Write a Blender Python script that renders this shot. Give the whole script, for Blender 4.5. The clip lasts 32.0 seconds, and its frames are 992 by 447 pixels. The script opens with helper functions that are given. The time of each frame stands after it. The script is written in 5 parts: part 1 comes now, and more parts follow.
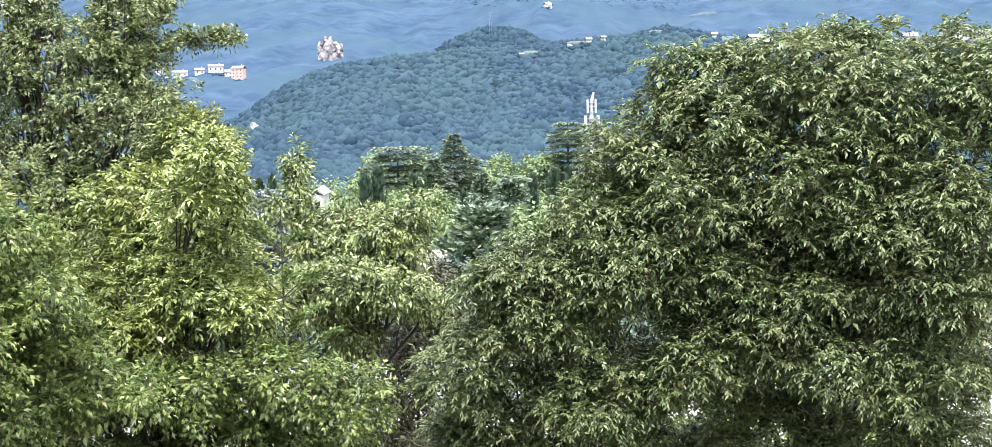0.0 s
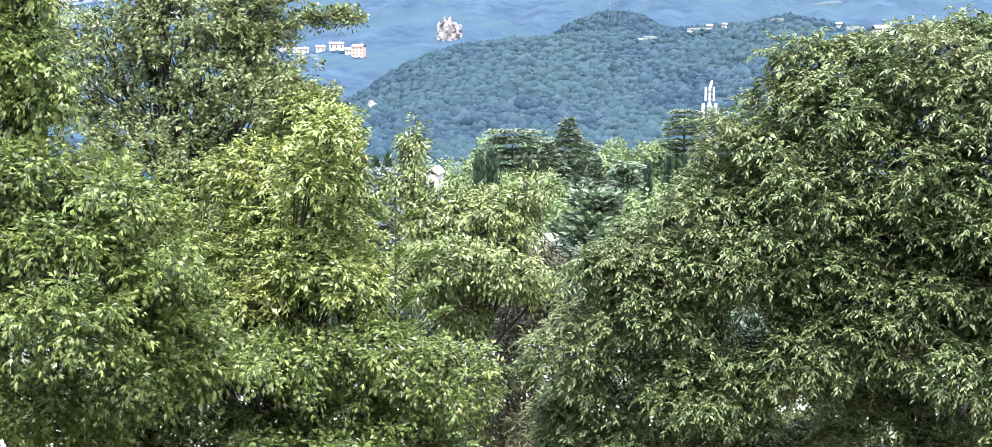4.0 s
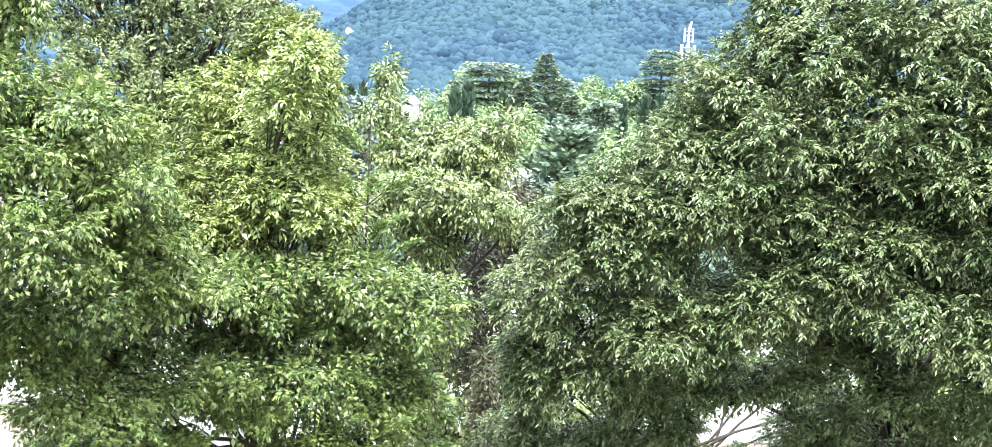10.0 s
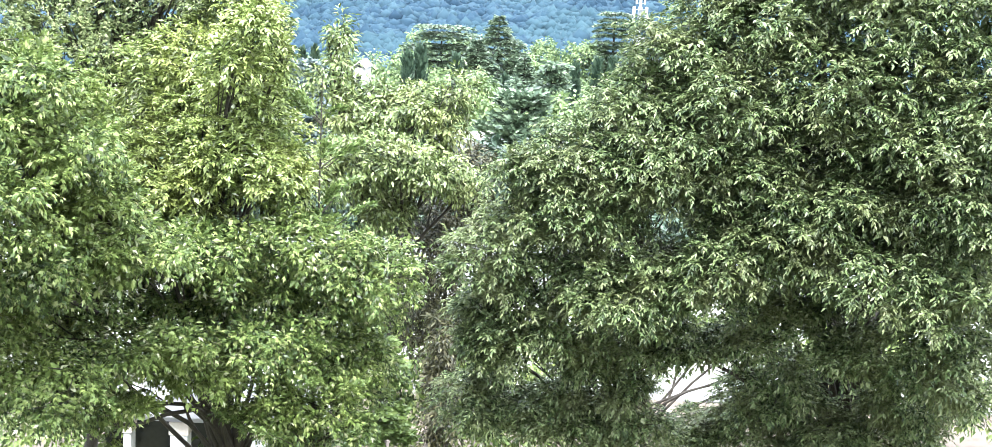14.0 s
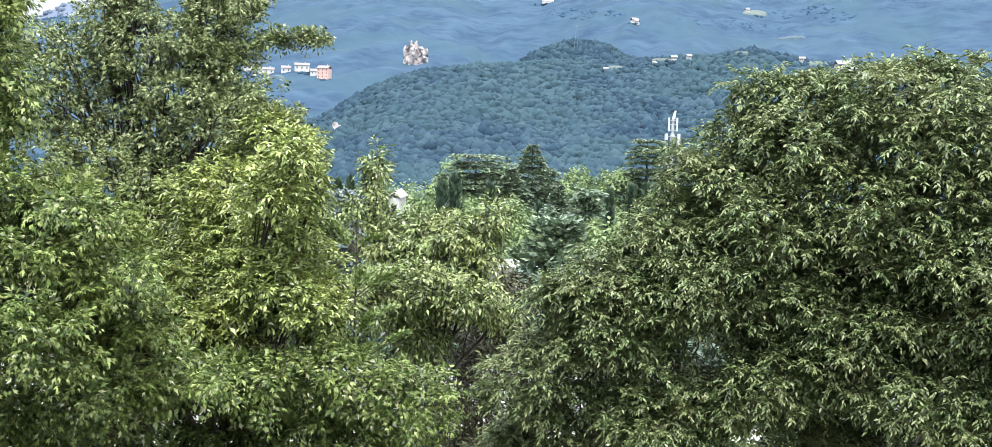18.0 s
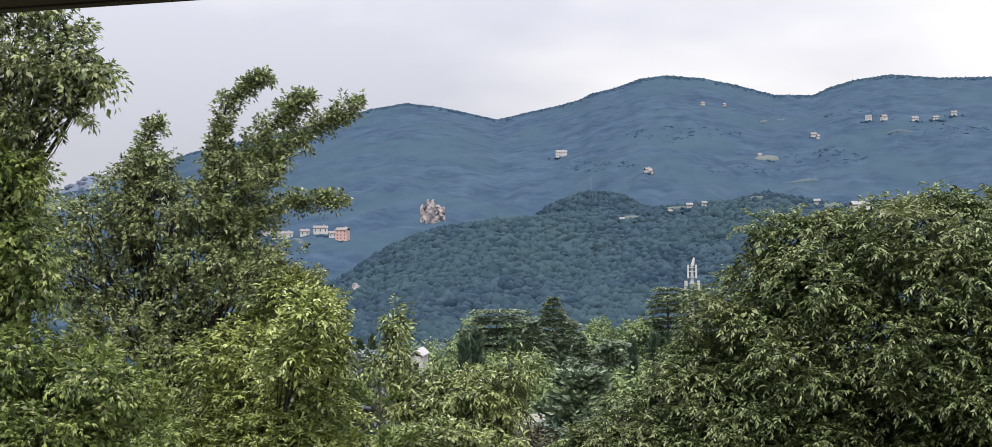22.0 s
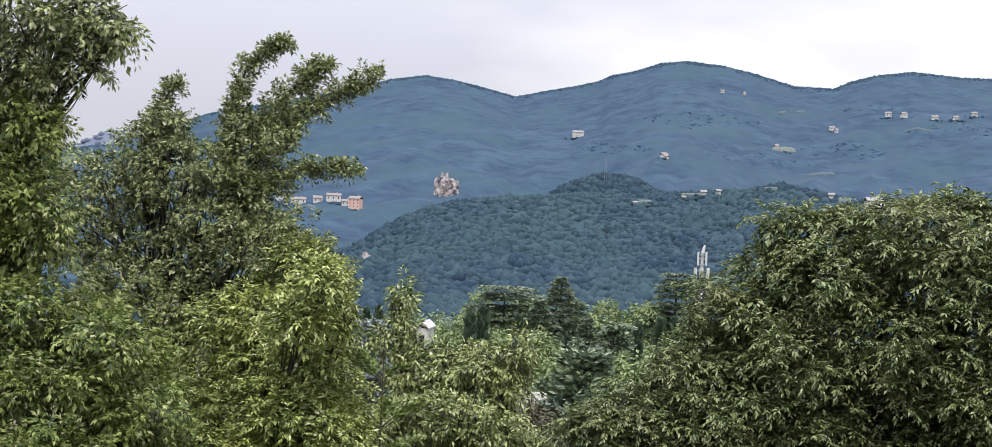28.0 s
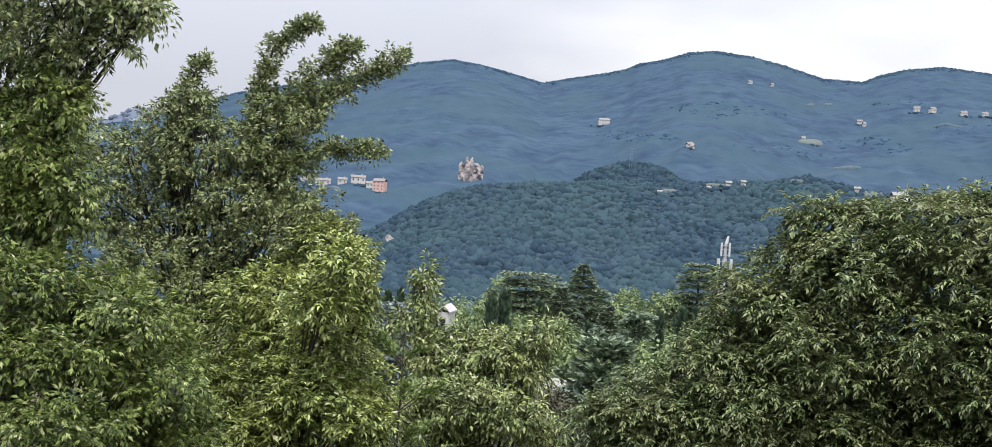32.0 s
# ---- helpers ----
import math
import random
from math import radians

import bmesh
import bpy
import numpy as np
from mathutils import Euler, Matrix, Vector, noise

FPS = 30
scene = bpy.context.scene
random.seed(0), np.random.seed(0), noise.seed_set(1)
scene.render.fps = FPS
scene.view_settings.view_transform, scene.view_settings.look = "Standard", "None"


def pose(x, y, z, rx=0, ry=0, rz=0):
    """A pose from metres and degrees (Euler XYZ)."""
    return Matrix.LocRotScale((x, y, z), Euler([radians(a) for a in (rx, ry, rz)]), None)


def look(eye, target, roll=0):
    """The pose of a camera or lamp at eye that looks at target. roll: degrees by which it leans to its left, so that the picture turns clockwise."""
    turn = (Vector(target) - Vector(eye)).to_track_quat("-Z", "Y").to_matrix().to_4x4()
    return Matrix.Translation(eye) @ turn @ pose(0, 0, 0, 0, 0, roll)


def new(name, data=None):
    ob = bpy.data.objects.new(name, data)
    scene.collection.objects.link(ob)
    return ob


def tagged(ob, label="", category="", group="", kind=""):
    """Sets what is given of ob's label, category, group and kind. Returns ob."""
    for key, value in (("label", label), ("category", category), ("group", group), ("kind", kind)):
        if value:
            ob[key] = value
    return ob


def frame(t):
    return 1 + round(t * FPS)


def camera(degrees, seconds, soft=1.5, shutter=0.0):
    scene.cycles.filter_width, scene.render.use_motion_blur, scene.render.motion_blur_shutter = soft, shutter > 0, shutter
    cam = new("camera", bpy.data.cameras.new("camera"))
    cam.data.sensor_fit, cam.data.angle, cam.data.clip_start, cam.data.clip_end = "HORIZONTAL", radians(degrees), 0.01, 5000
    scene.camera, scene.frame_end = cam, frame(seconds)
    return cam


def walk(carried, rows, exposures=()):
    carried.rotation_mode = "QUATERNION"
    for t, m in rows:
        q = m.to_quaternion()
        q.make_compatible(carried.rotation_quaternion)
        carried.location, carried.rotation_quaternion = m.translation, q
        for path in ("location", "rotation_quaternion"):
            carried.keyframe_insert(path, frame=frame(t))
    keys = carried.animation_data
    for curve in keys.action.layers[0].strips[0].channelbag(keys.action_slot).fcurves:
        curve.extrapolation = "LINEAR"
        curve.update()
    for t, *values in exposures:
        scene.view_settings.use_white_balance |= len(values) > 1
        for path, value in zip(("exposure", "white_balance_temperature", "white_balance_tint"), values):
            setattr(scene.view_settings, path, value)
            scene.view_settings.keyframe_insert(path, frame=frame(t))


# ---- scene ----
cam = camera(40.0, 32.0, soft=0.6)

# time, eye (x, y, z), turn to the left, pitch up, lean
PATH = [
    (0.0, -0.004, 0.098, 8.986, -1.663, -4.070, -1.269),
    (0.5, -0.005, 0.094, 8.989, -1.435, -4.177, -1.246),
    (1.0, -0.006, 0.088, 8.992, -0.674, -4.211, -1.127),
    (1.5, -0.007, 0.081, 8.995, -0.486, -4.220, -1.165),
    (2.0, -0.007, 0.073, 8.996, -0.235, -4.247, -0.952),
    (2.5, -0.007, 0.064, 8.997, 0.571, -4.237, -1.095),
    (3.0, -0.007, 0.054, 8.997, 1.181, -4.420, -0.942),
    (3.5, -0.006, 0.044, 8.997, 2.611, -4.676, 0.287),
    (4.0, -0.005, 0.034, 8.996, 3.067, -4.729, 0.403),
    (4.5, -0.004, 0.025, 8.995, 3.335, -4.684, 0.601),
    (6.5, -0.008, 0.027, 8.996, 2.948, -4.871, 1.468),
    (7.0, -0.010, 0.036, 8.996, 3.024, -5.123, 1.469),
    (7.5, -0.011, 0.045, 8.996, 3.057, -5.669, 1.798),
    (8.0, -0.012, 0.053, 8.996, 2.772, -6.617, 2.440),
    (8.5, -0.013, 0.060, 8.996, 2.350, -7.295, 3.132),
    (9.0, -0.013, 0.063, 8.996, 2.160, -7.421, 3.006),
    (9.5, -0.013, 0.062, 8.997, 2.551, -7.438, 2.869),
    (10.0, -0.012, 0.058, 8.999, 1.815, -7.478, 2.806),
    (10.5, -0.012, 0.051, 9.000, 0.670, -7.284, 2.820),
    (11.0, -0.011, 0.043, 9.003, 0.460, -7.309, 2.913),
    (11.5, -0.011, 0.035, 9.004, 0.369, -7.723, 2.710),
    (12.0, -0.010, 0.029, 9.006, 0.100, -8.709, 2.826),
    (12.5, -0.009, 0.026, 9.006, 0.009, -8.894, 2.994),
    (13.0, -0.008, 0.023, 9.007, -0.051, -8.899, 2.891),
    (13.5, -0.006, 0.022, 9.006, -0.146, -8.957, 2.786),
    (14.0, -0.004, 0.019, 9.006, -0.225, -8.944, 2.746),
    (14.5, -0.002, 0.014, 9.005, -0.186, -8.554, 2.698),
    (16.5, 0.008, -0.020, 9.002, 0.371, -6.283, 2.590),
    (17.0, 0.008, -0.026, 9.001, 0.711, -5.438, 2.384),
    (17.5, 0.009, -0.031, 9.001, 1.162, -3.775, 2.202),
    (18.0, 0.009, -0.035, 9.000, 1.484, -3.633, 1.852),
    (18.5, 0.009, -0.038, 8.999, 1.654, -2.207, 1.365),
    (19.0, 0.009, -0.038, 8.998, 1.726, -1.864, 1.152),
    (19.5, 0.008, -0.036, 8.997, 1.907, -1.469, 0.746),
    (20.0, 0.008, -0.032, 8.996, 2.124, 0.491, 0.319),
    (20.5, 0.007, -0.025, 8.994, 2.213, 1.538, 0.098),
    (21.0, 0.006, -0.017, 8.992, 2.333, 2.174, -0.217),
    (21.5, 0.005, -0.009, 8.991, 2.437, 2.618, -0.401),
    (22.0, 0.003, -0.001, 8.990, 2.401, 2.850, -0.492),
    (22.5, 0.001, 0.004, 8.989, 2.449, 2.802, -0.408),
    (23.0, -0.000, 0.006, 8.989, 2.605, 2.832, -0.222),
    (23.5, -0.001, 0.005, 8.989, 2.765, 2.755, -0.187),
    (24.0, -0.002, 0.001, 8.990, 2.955, 2.621, 0.161),
    (24.5, -0.001, -0.006, 8.991, 2.976, 2.583, 0.570),
    (25.0, 0.001, -0.015, 8.993, 3.004, 2.513, 1.142),
    (25.5, 0.004, -0.026, 8.994, 2.840, 2.484, 1.456),
    (27.5, 0.018, -0.056, 8.995, 2.812, 2.182, 2.559),
    (28.0, 0.019, -0.054, 8.994, 2.905, 1.850, 2.611),
    (28.5, 0.020, -0.050, 8.992, 3.065, 1.753, 2.699),
    (29.0, 0.020, -0.045, 8.991, 3.340, 1.752, 2.817),
    (29.5, 0.020, -0.040, 8.990, 3.418, 1.562, 3.135),
    (30.0, 0.021, -0.036, 8.989, 3.583, 1.478, 3.465),
    (30.5, 0.021, -0.033, 8.989, 3.585, 1.559, 3.481),
    (31.0, 0.021, -0.033, 8.989, 3.647, 1.546, 3.533),
    (31.5, 0.021, -0.034, 8.989, 3.671, 1.384, 3.701),
    (32.0, 0.020, -0.036, 8.989, 3.859, 1.187, 4.022),
]


def aim(x, y, z, yaw, pitch, lean):
    a, p = radians(yaw), radians(pitch)
    way = Vector((-math.sin(a) * math.cos(p), math.cos(a) * math.cos(p), math.sin(p)))
    return look(Vector((x, y, z)), Vector((x, y, z)) + 50 * way, lean)


EXPOSURES = [(0.0, 1.02, 6300, 11), (2.0, 1.09, 6290, 11), (4.0, 1.18, 6260, 10), (7.0, 1.56, 6200, 7), (9.0, 1.74, 6030, 5), (10.0, 1.73, 6030, 5), (12.0, 1.78, 6000, 5), (13.0, 1.78, 6000, 5),
             (14.0, 1.77, 6000, 5), (16.5, 1.54, 6080, 6), (17.0, 1.46, 6120, 7), (18.0, 0.79, 6320, 6), (19.0, 0.2, 6400, 6), (20.0, 0.0, 6530, 8), (21.0, -0.16, 6650, 11),
             (24.0, -0.12, 6700, 12), (28.0, -0.03, 6650, 12), (32.0, -0.02, 6570, 10)]
walk(cam, [(t, aim(*r)) for t, *r in PATH], EXPOSURES)

# ---- sky and sun ----
world = bpy.data.worlds.new("sky")
scene.world = world
world.use_nodes = True
wn, wl = world.node_tree.nodes, world.node_tree.links
wn.clear()
w_out = wn.new("ShaderNodeOutputWorld")
w_bg = wn.new("ShaderNodeBackground")
w_sky = wn.new("ShaderNodeTexSky")
w_sky.sky_type, w_sky.sun_disc = "NISHITA", False
w_sky.sun_elevation, w_sky.sun_rotation = radians(60), radians(195)
w_sky.dust_density, w_sky.air_density = 2.0, 1.0
w_co = wn.new("ShaderNodeTexCoord")
w_map = wn.new("ShaderNodeMapping")
w_map.inputs["Location"].default_value = (0.35, 0.2, 0.1)
w_map.inputs["Scale"].default_value = (1.0, 1.0, 2.6)
w_noise = wn.new("ShaderNodeTexNoise")
w_noise.inputs["Scale"].default_value, w_noise.inputs["Detail"].default_value = 2.2, 4.0
w_ramp = wn.new("ShaderNodeValToRGB")
w_ramp.color_ramp.elements[0].position, w_ramp.color_ramp.elements[0].color = 0.40, (8.0, 8.3, 9.4, 1)
w_ramp.color_ramp.elements[1].position, w_ramp.color_ramp.elements[1].color = 0.64, (12.7, 12.7, 12.9, 1)
w_mix = wn.new("ShaderNodeMix")
w_mix.data_type = "RGBA"
w_mix.inputs["Factor"].default_value = 0.88
wl.new(w_co.outputs["Generated"], w_map.inputs["Vector"])
wl.new(w_map.outputs["Vector"], w_noise.inputs["Vector"])
w_dir = wn.new("ShaderNodeSeparateXYZ")
wl.new(w_co.outputs["Generated"], w_dir.inputs["Vector"])
w_lean = wn.new("ShaderNodeMath")
w_lean.operation = "MULTIPLY_ADD"
w_lean.inputs[1].default_value = 0.55
wl.new(w_dir.outputs["X"], w_lean.inputs[0])
wl.new(w_noise.outputs["Fac"], w_lean.inputs[2])
wl.new(w_lean.outputs[0], w_ramp.inputs["Fac"])
wl.new(w_sky.outputs["Color"], w_mix.inputs["A"])
wl.new(w_ramp.outputs["Color"], w_mix.inputs["B"])
w_sep = wn.new("ShaderNodeSeparateXYZ")
w_up = wn.new("ShaderNodeMapRange")
w_up.inputs["From Min"].default_value, w_up.inputs["From Max"].default_value = 0.1, 1.0
w_up.inputs["To Min"].default_value, w_up.inputs["To Max"].default_value = 0.88, 3.0
w_mul = wn.new("ShaderNodeVectorMath")
w_mul.operation = "SCALE"
wl.new(w_co.outputs["Generated"], w_sep.inputs["Vector"])
wl.new(w_sep.outputs["Z"], w_up.inputs["Value"])
wl.new(w_mix.outputs["Result"], w_mul.inputs["Vector"])
wl.new(w_up.outputs["Result"], w_mul.inputs["Scale"])
wl.new(w_mul.outputs["Vector"], w_bg.inputs["Color"])  # an overcast sky is about three times brighter overhead than at its rim
wl.new(w_bg.outputs["Background"], w_out.inputs["Surface"])
w_bg.inputs["Strength"].default_value = 0.10

sun_data = bpy.data.lights.new("sun", "SUN")
sun_data.energy, sun_data.angle, sun_data.color = 3.0, radians(11), (1.0, 0.95, 0.86)
sun = new("sun", sun_data)
sun.matrix_world = look((-10.4, -38.8, 70), (0, 0, 0))


# ---- materials ----
def material(name):
    m = bpy.data.materials.new(name)
    m.use_nodes = True
    return m, m.node_tree.nodes, m.node_tree.links, m.node_tree.nodes["Principled BSDF"]


def ramp(nodes, stops):
    r = nodes.new("ShaderNodeValToRGB")
    els = r.color_ramp.elements
    while len(els) < len(stops):
        els.new(0.5)
    for e, (p, c) in zip(els, stops):
        e.position, e.color = p, (*c, 1)
    return r


def leaf_material(name, stops, patch, patch_scale=0.9, glow=0.10, rough=0.4, patch_amount=0.5):
    """Leaves: a colour for each leaf, drifting from bough to bough, with light shining through."""
    m, n, l, b = material(name)
    geo, co = n.new("ShaderNodeNewGeometry"), n.new("ShaderNodeTexCoord")
    r = ramp(n, stops)
    l.new(geo.outputs["Random Per Island"], r.inputs["Fac"])
    big = n.new("ShaderNodeTexNoise")
    big.inputs["Scale"].default_value, big.inputs["Detail"].default_value = patch_scale, 3.0
    l.new(co.outputs["Object"], big.inputs["Vector"])
    edge = ramp(n, [(0.46, (0, 0, 0)), (0.64, (patch_amount,) * 3)])
    l.new(big.outputs["Fac"], edge.inputs["Fac"])
    mix = n.new("ShaderNodeMix")
    mix.data_type = "RGBA"
    mix.inputs["B"].default_value = (*patch, 1)
    l.new(edge.outputs["Color"], mix.inputs["Factor"])
    l.new(r.outputs["Color"], mix.inputs["A"])
    l.new(mix.outputs["Result"], b.inputs["Base Color"])
    b.inputs["Roughness"].default_value = rough
    b.inputs["Specular IOR Level"].default_value = 0.36
    tr = n.new("ShaderNodeBsdfTranslucent")
    hue = n.new("ShaderNodeHueSaturation")
    hue.inputs["Value"].default_value = 1.25
    l.new(mix.outputs["Result"], hue.inputs["Color"])
    l.new(hue.outputs["Color"], tr.inputs["Color"])
    sh = n.new("ShaderNodeMixShader")
    sh.inputs["Fac"].default_value = glow
    l.new(b.outputs["BSDF"], sh.inputs[1])
    l.new(tr.outputs["BSDF"], sh.inputs[2])
    l.new(sh.outputs["Shader"], n["Material Output"].inputs["Surface"])
    return m


def plain_material(name, a, b2, scale=6.0, rough=0.8, metal=0.0, bump=0.2, detail=6.0):
    """A surface of two close colours, clouded at two scales, with a fine relief."""
    m, n, l, b = material(name)
    co = n.new("ShaderNodeTexCoord")
    t1, t2 = n.new("ShaderNodeTexNoise"), n.new("ShaderNodeTexNoise")
    t1.inputs["Scale"].default_value, t1.inputs["Detail"].default_value = scale, detail
    t2.inputs["Scale"].default_value, t2.inputs["Detail"].default_value = scale * 9, 4.0
    l.new(co.outputs["Object"], t1.inputs["Vector"])
    l.new(co.outputs["Object"], t2.inputs["Vector"])
    add = n.new("ShaderNodeMath")
    add.operation = "MULTIPLY_ADD"
    add.inputs[1].default_value = 0.4
    sub = n.new("ShaderNodeMath")
    sub.operation = "MULTIPLY_ADD"
    sub.inputs[1].default_value = 0.75
    sub.inputs[2].default_value = -0.07
    l.new(t2.outputs["Fac"], add.inputs[0])
    l.new(t1.outputs["Fac"], sub.inputs[0])
    l.new(sub.outputs[0], add.inputs[2])
    r = ramp(n, [(0.32, a), (0.68, b2)])
    l.new(add.outputs[0], r.inputs["Fac"])
    l.new(r.outputs["Color"], b.inputs["Base Color"])
    b.inputs["Roughness"].default_value, b.inputs["Metallic"].default_value = rough, metal
    if bump:
        bp = n.new("ShaderNodeBump")
        bp.inputs["Strength"].default_value, bp.inputs["Distance"].default_value = bump, 0.02
        l.new(t2.outputs["Fac"], bp.inputs["Height"])
        l.new(bp.outputs["Normal"], b.inputs["Normal"])
    return m


def woods_material(name, stops, patch, patch_scale, fine_scale=0.5, rough=0.95, patch_amount=0.7):
    """Far woods: a tone for each crown and each stand of trees, drifting over the slope; painted haze comes with the
    given colours.
    """
    m, n, l, b = material(name)
    geo, co = n.new("ShaderNodeNewGeometry"), n.new("ShaderNodeTexCoord")
    r = ramp(n, stops)
    big, mid, fine = n.new("ShaderNodeTexNoise"), n.new("ShaderNodeTexNoise"), n.new("ShaderNodeTexNoise")
    for t, s, d in ((big, patch_scale, 5.0), (mid, (patch_scale * fine_scale) ** 0.5, 4.0), (fine, fine_scale, 5.0)):
        t.inputs["Scale"].default_value, t.inputs["Detail"].default_value = s, d
        l.new(co.outputs["Object"], t.inputs["Vector"])
    last = None
    for out, weight in ((geo.outputs["Random Per Island"], 0.25), (mid.outputs["Fac"], 0.45), (fine.outputs["Fac"], 0.35)):
        k = n.new("ShaderNodeMath")
        k.operation = "MULTIPLY_ADD"
        k.inputs[1].default_value, k.inputs[2].default_value = weight, 0.0
        l.new(out, k.inputs[0])
        if last is not None:
            l.new(last, k.inputs[2])
        last = k.outputs[0]
    l.new(last, r.inputs["Fac"])
    edge = ramp(n, [(0.46, (0, 0, 0)), (0.62, (patch_amount,) * 3)])
    l.new(big.outputs["Fac"], edge.inputs["Fac"])
    mix = n.new("ShaderNodeMix")
    mix.data_type = "RGBA"
    mix.inputs["B"].default_value = (*patch, 1)
    l.new(edge.outputs["Color"], mix.inputs["Factor"])
    l.new(r.outputs["Color"], mix.inputs["A"])
    l.new(mix.outputs["Result"], b.inputs["Base Color"])
    b.inputs["Roughness"].default_value = rough
    b.inputs["Specular IOR Level"].default_value = 0.1
    return m


MAPLE_LEAF = leaf_material("maple_leaf", [(0.0, (0.015, 0.0274, 0.0076)), (0.3, (0.0697, 0.111, 0.0304)), (0.6, (0.1675, 0.2328, 0.068)), (0.88, (0.2828, 0.3392, 0.1173)), (0.97, (0.3389, 0.3523, 0.1778)), (0.99, (0.5732, 0.5694, 0.4293))], (0.2134, 0.2711, 0.0587), glow=0.16, patch_amount=0.4)
MAPLE_DARK = leaf_material("maple_leaf_grey", [(0.0, (0.0168, 0.0281, 0.0122)), (0.3, (0.0841, 0.1191, 0.0484)), (0.6, (0.1978, 0.2505, 0.1047)), (0.9, (0.349, 0.3894, 0.1986)), (0.97, (0.4661, 0.4776, 0.3105))], (0.2189, 0.2656, 0.0987), 2.0, patch_amount=0.4)
YELLOW_LEAF = leaf_material("yellow_green_leaf", [(0.0, (0.0332, 0.0512, 0.012)), (0.35, (0.1651, 0.2145, 0.0642)), (0.7, (0.3449, 0.4213, 0.1358)), (0.93, (0.4552, 0.5216, 0.2224)), (0.99, (0.5291, 0.5497, 0.4307))], (0.342, 0.3639, 0.0976), 1.6, glow=0.16, patch_amount=0.4)
MIDDLE_LEAF = leaf_material("middle_leaf", [(0.0, (0.021, 0.0331, 0.0097)), (0.35, (0.118, 0.163, 0.0539)), (0.7, (0.2523, 0.32, 0.1183)), (0.93, (0.365, 0.4146, 0.1923)), (0.98, (0.4722, 0.4923, 0.3666))], (0.253, 0.2656, 0.0949), 1.6, patch_amount=0.4)
# Brown of withering leaves, darkened to stand in for a shaded gap.
BROWN_SHADE_LEAF = leaf_material("brown_shade_leaf", [(0.0, (0.021, 0.0196, 0.0112)), (0.5, (0.065, 0.06, 0.03)), (0.95, (0.138, 0.1265, 0.0633))], (0.05, 0.06, 0.028))
PECAN_LEAF = leaf_material("long_leaf", [(0.0, (0.0121, 0.0215, 0.0075)), (0.3, (0.0591, 0.0923, 0.0324)), (0.65, (0.1516, 0.2063, 0.0788)), (0.9, (0.2579, 0.3053, 0.1488)), (0.98, (0.2917, 0.3156, 0.1841))], (0.21, 0.217, 0.098), 2.2, glow=0.2, patch_amount=0.42)
NEEDLE = leaf_material("needle", [(0.0, (0.0286, 0.0486, 0.0328)), (0.6, (0.1174, 0.1684, 0.107)), (1.0, (0.2463, 0.311, 0.1994))], (0.1428, 0.1938, 0.1122), 0.3, glow=0.1)
BLUE_NEEDLE = leaf_material("blue_needle", [(0.0, (0.0504, 0.0714, 0.0714)), (0.6, (0.12, 0.156, 0.162)), (1.0, (0.207, 0.2484, 0.2553))], (0.12, 0.156, 0.144), 0.3, glow=0.1)
SPRUCE_NEEDLE = leaf_material("spruce_needle", [(0.0, (0.056, 0.091, 0.0245)), (0.6, (0.14, 0.20, 0.06)), (1.0, (0.253, 0.3105, 0.115))], (0.16, 0.22, 0.07), 1.0, glow=0.15)
# Also colours the filler trees, where its dark tone stands in for shade.
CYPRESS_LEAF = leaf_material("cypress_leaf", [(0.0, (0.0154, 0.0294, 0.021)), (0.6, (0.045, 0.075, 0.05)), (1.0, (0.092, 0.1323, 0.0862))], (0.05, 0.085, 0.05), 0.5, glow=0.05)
FAR_LEAF = leaf_material("far_leaf", [(0.0, (0.08, 0.125, 0.055)), (0.6, (0.15, 0.215, 0.09)), (1.0, (0.24, 0.31, 0.135))], (0.20, 0.26, 0.10), 0.3, glow=0.2)
BARK = plain_material("bark", (0.022, 0.018, 0.015), (0.07, 0.06, 0.05), 7.0, 0.95, bump=0.6)
GROUND = plain_material("grass_and_soil", (0.045, 0.06, 0.025), (0.12, 0.11, 0.06), 0.35, 1.0)
PLASTER = plain_material("white_plaster", (0.66, 0.66, 0.65), (0.78, 0.77, 0.76), 1.2, 0.85)
CONCRETE = plain_material("concrete", (0.33, 0.32, 0.34), (0.45, 0.44, 0.465), 1.5, 0.9)
PILLAR_STONE = plain_material("pale_stone", (0.55, 0.48, 0.42), (0.68, 0.61, 0.55), 3.0, 0.85)
DARK_GLASS = plain_material("dark_glazing", (0.012, 0.014, 0.016), (0.02, 0.022, 0.025), 2.0, 0.15, bump=0)
DARK_WOOD = plain_material("dark_stained_wood", (0.018, 0.012, 0.009), (0.045, 0.03, 0.022), 5.0, 0.7)
DULL_STEEL = plain_material("dull_steel", (0.14, 0.16, 0.19), (0.2, 0.22, 0.25), 2.0, 0.6, 0.2, 0.0)
STEEL = plain_material("galvanised_steel", (0.36, 0.38, 0.41), (0.46, 0.47, 0.50), 2.0, 0.5, 0.2, 0.05)
PANEL = plain_material("antenna_white", (0.416, 0.432, 0.448), (0.504, 0.512, 0.528), 1.0, 0.5, bump=0.05)
RED_PLASTER = plain_material("salmon_plaster", (0.44, 0.29, 0.26), (0.52, 0.35, 0.32), 0.2, 0.9)
PALE_PLASTER = plain_material("pale_plaster", (0.36, 0.365, 0.37), (0.48, 0.475, 0.47), 0.2, 0.9)
ROOF_TILE = plain_material("roof_tile", (0.15, 0.14, 0.15), (0.22, 0.195, 0.19), 0.5, 0.9)
GREY_ROOF = plain_material("grey_roof", (0.17, 0.175, 0.185), (0.25, 0.25, 0.26), 0.5, 0.9)
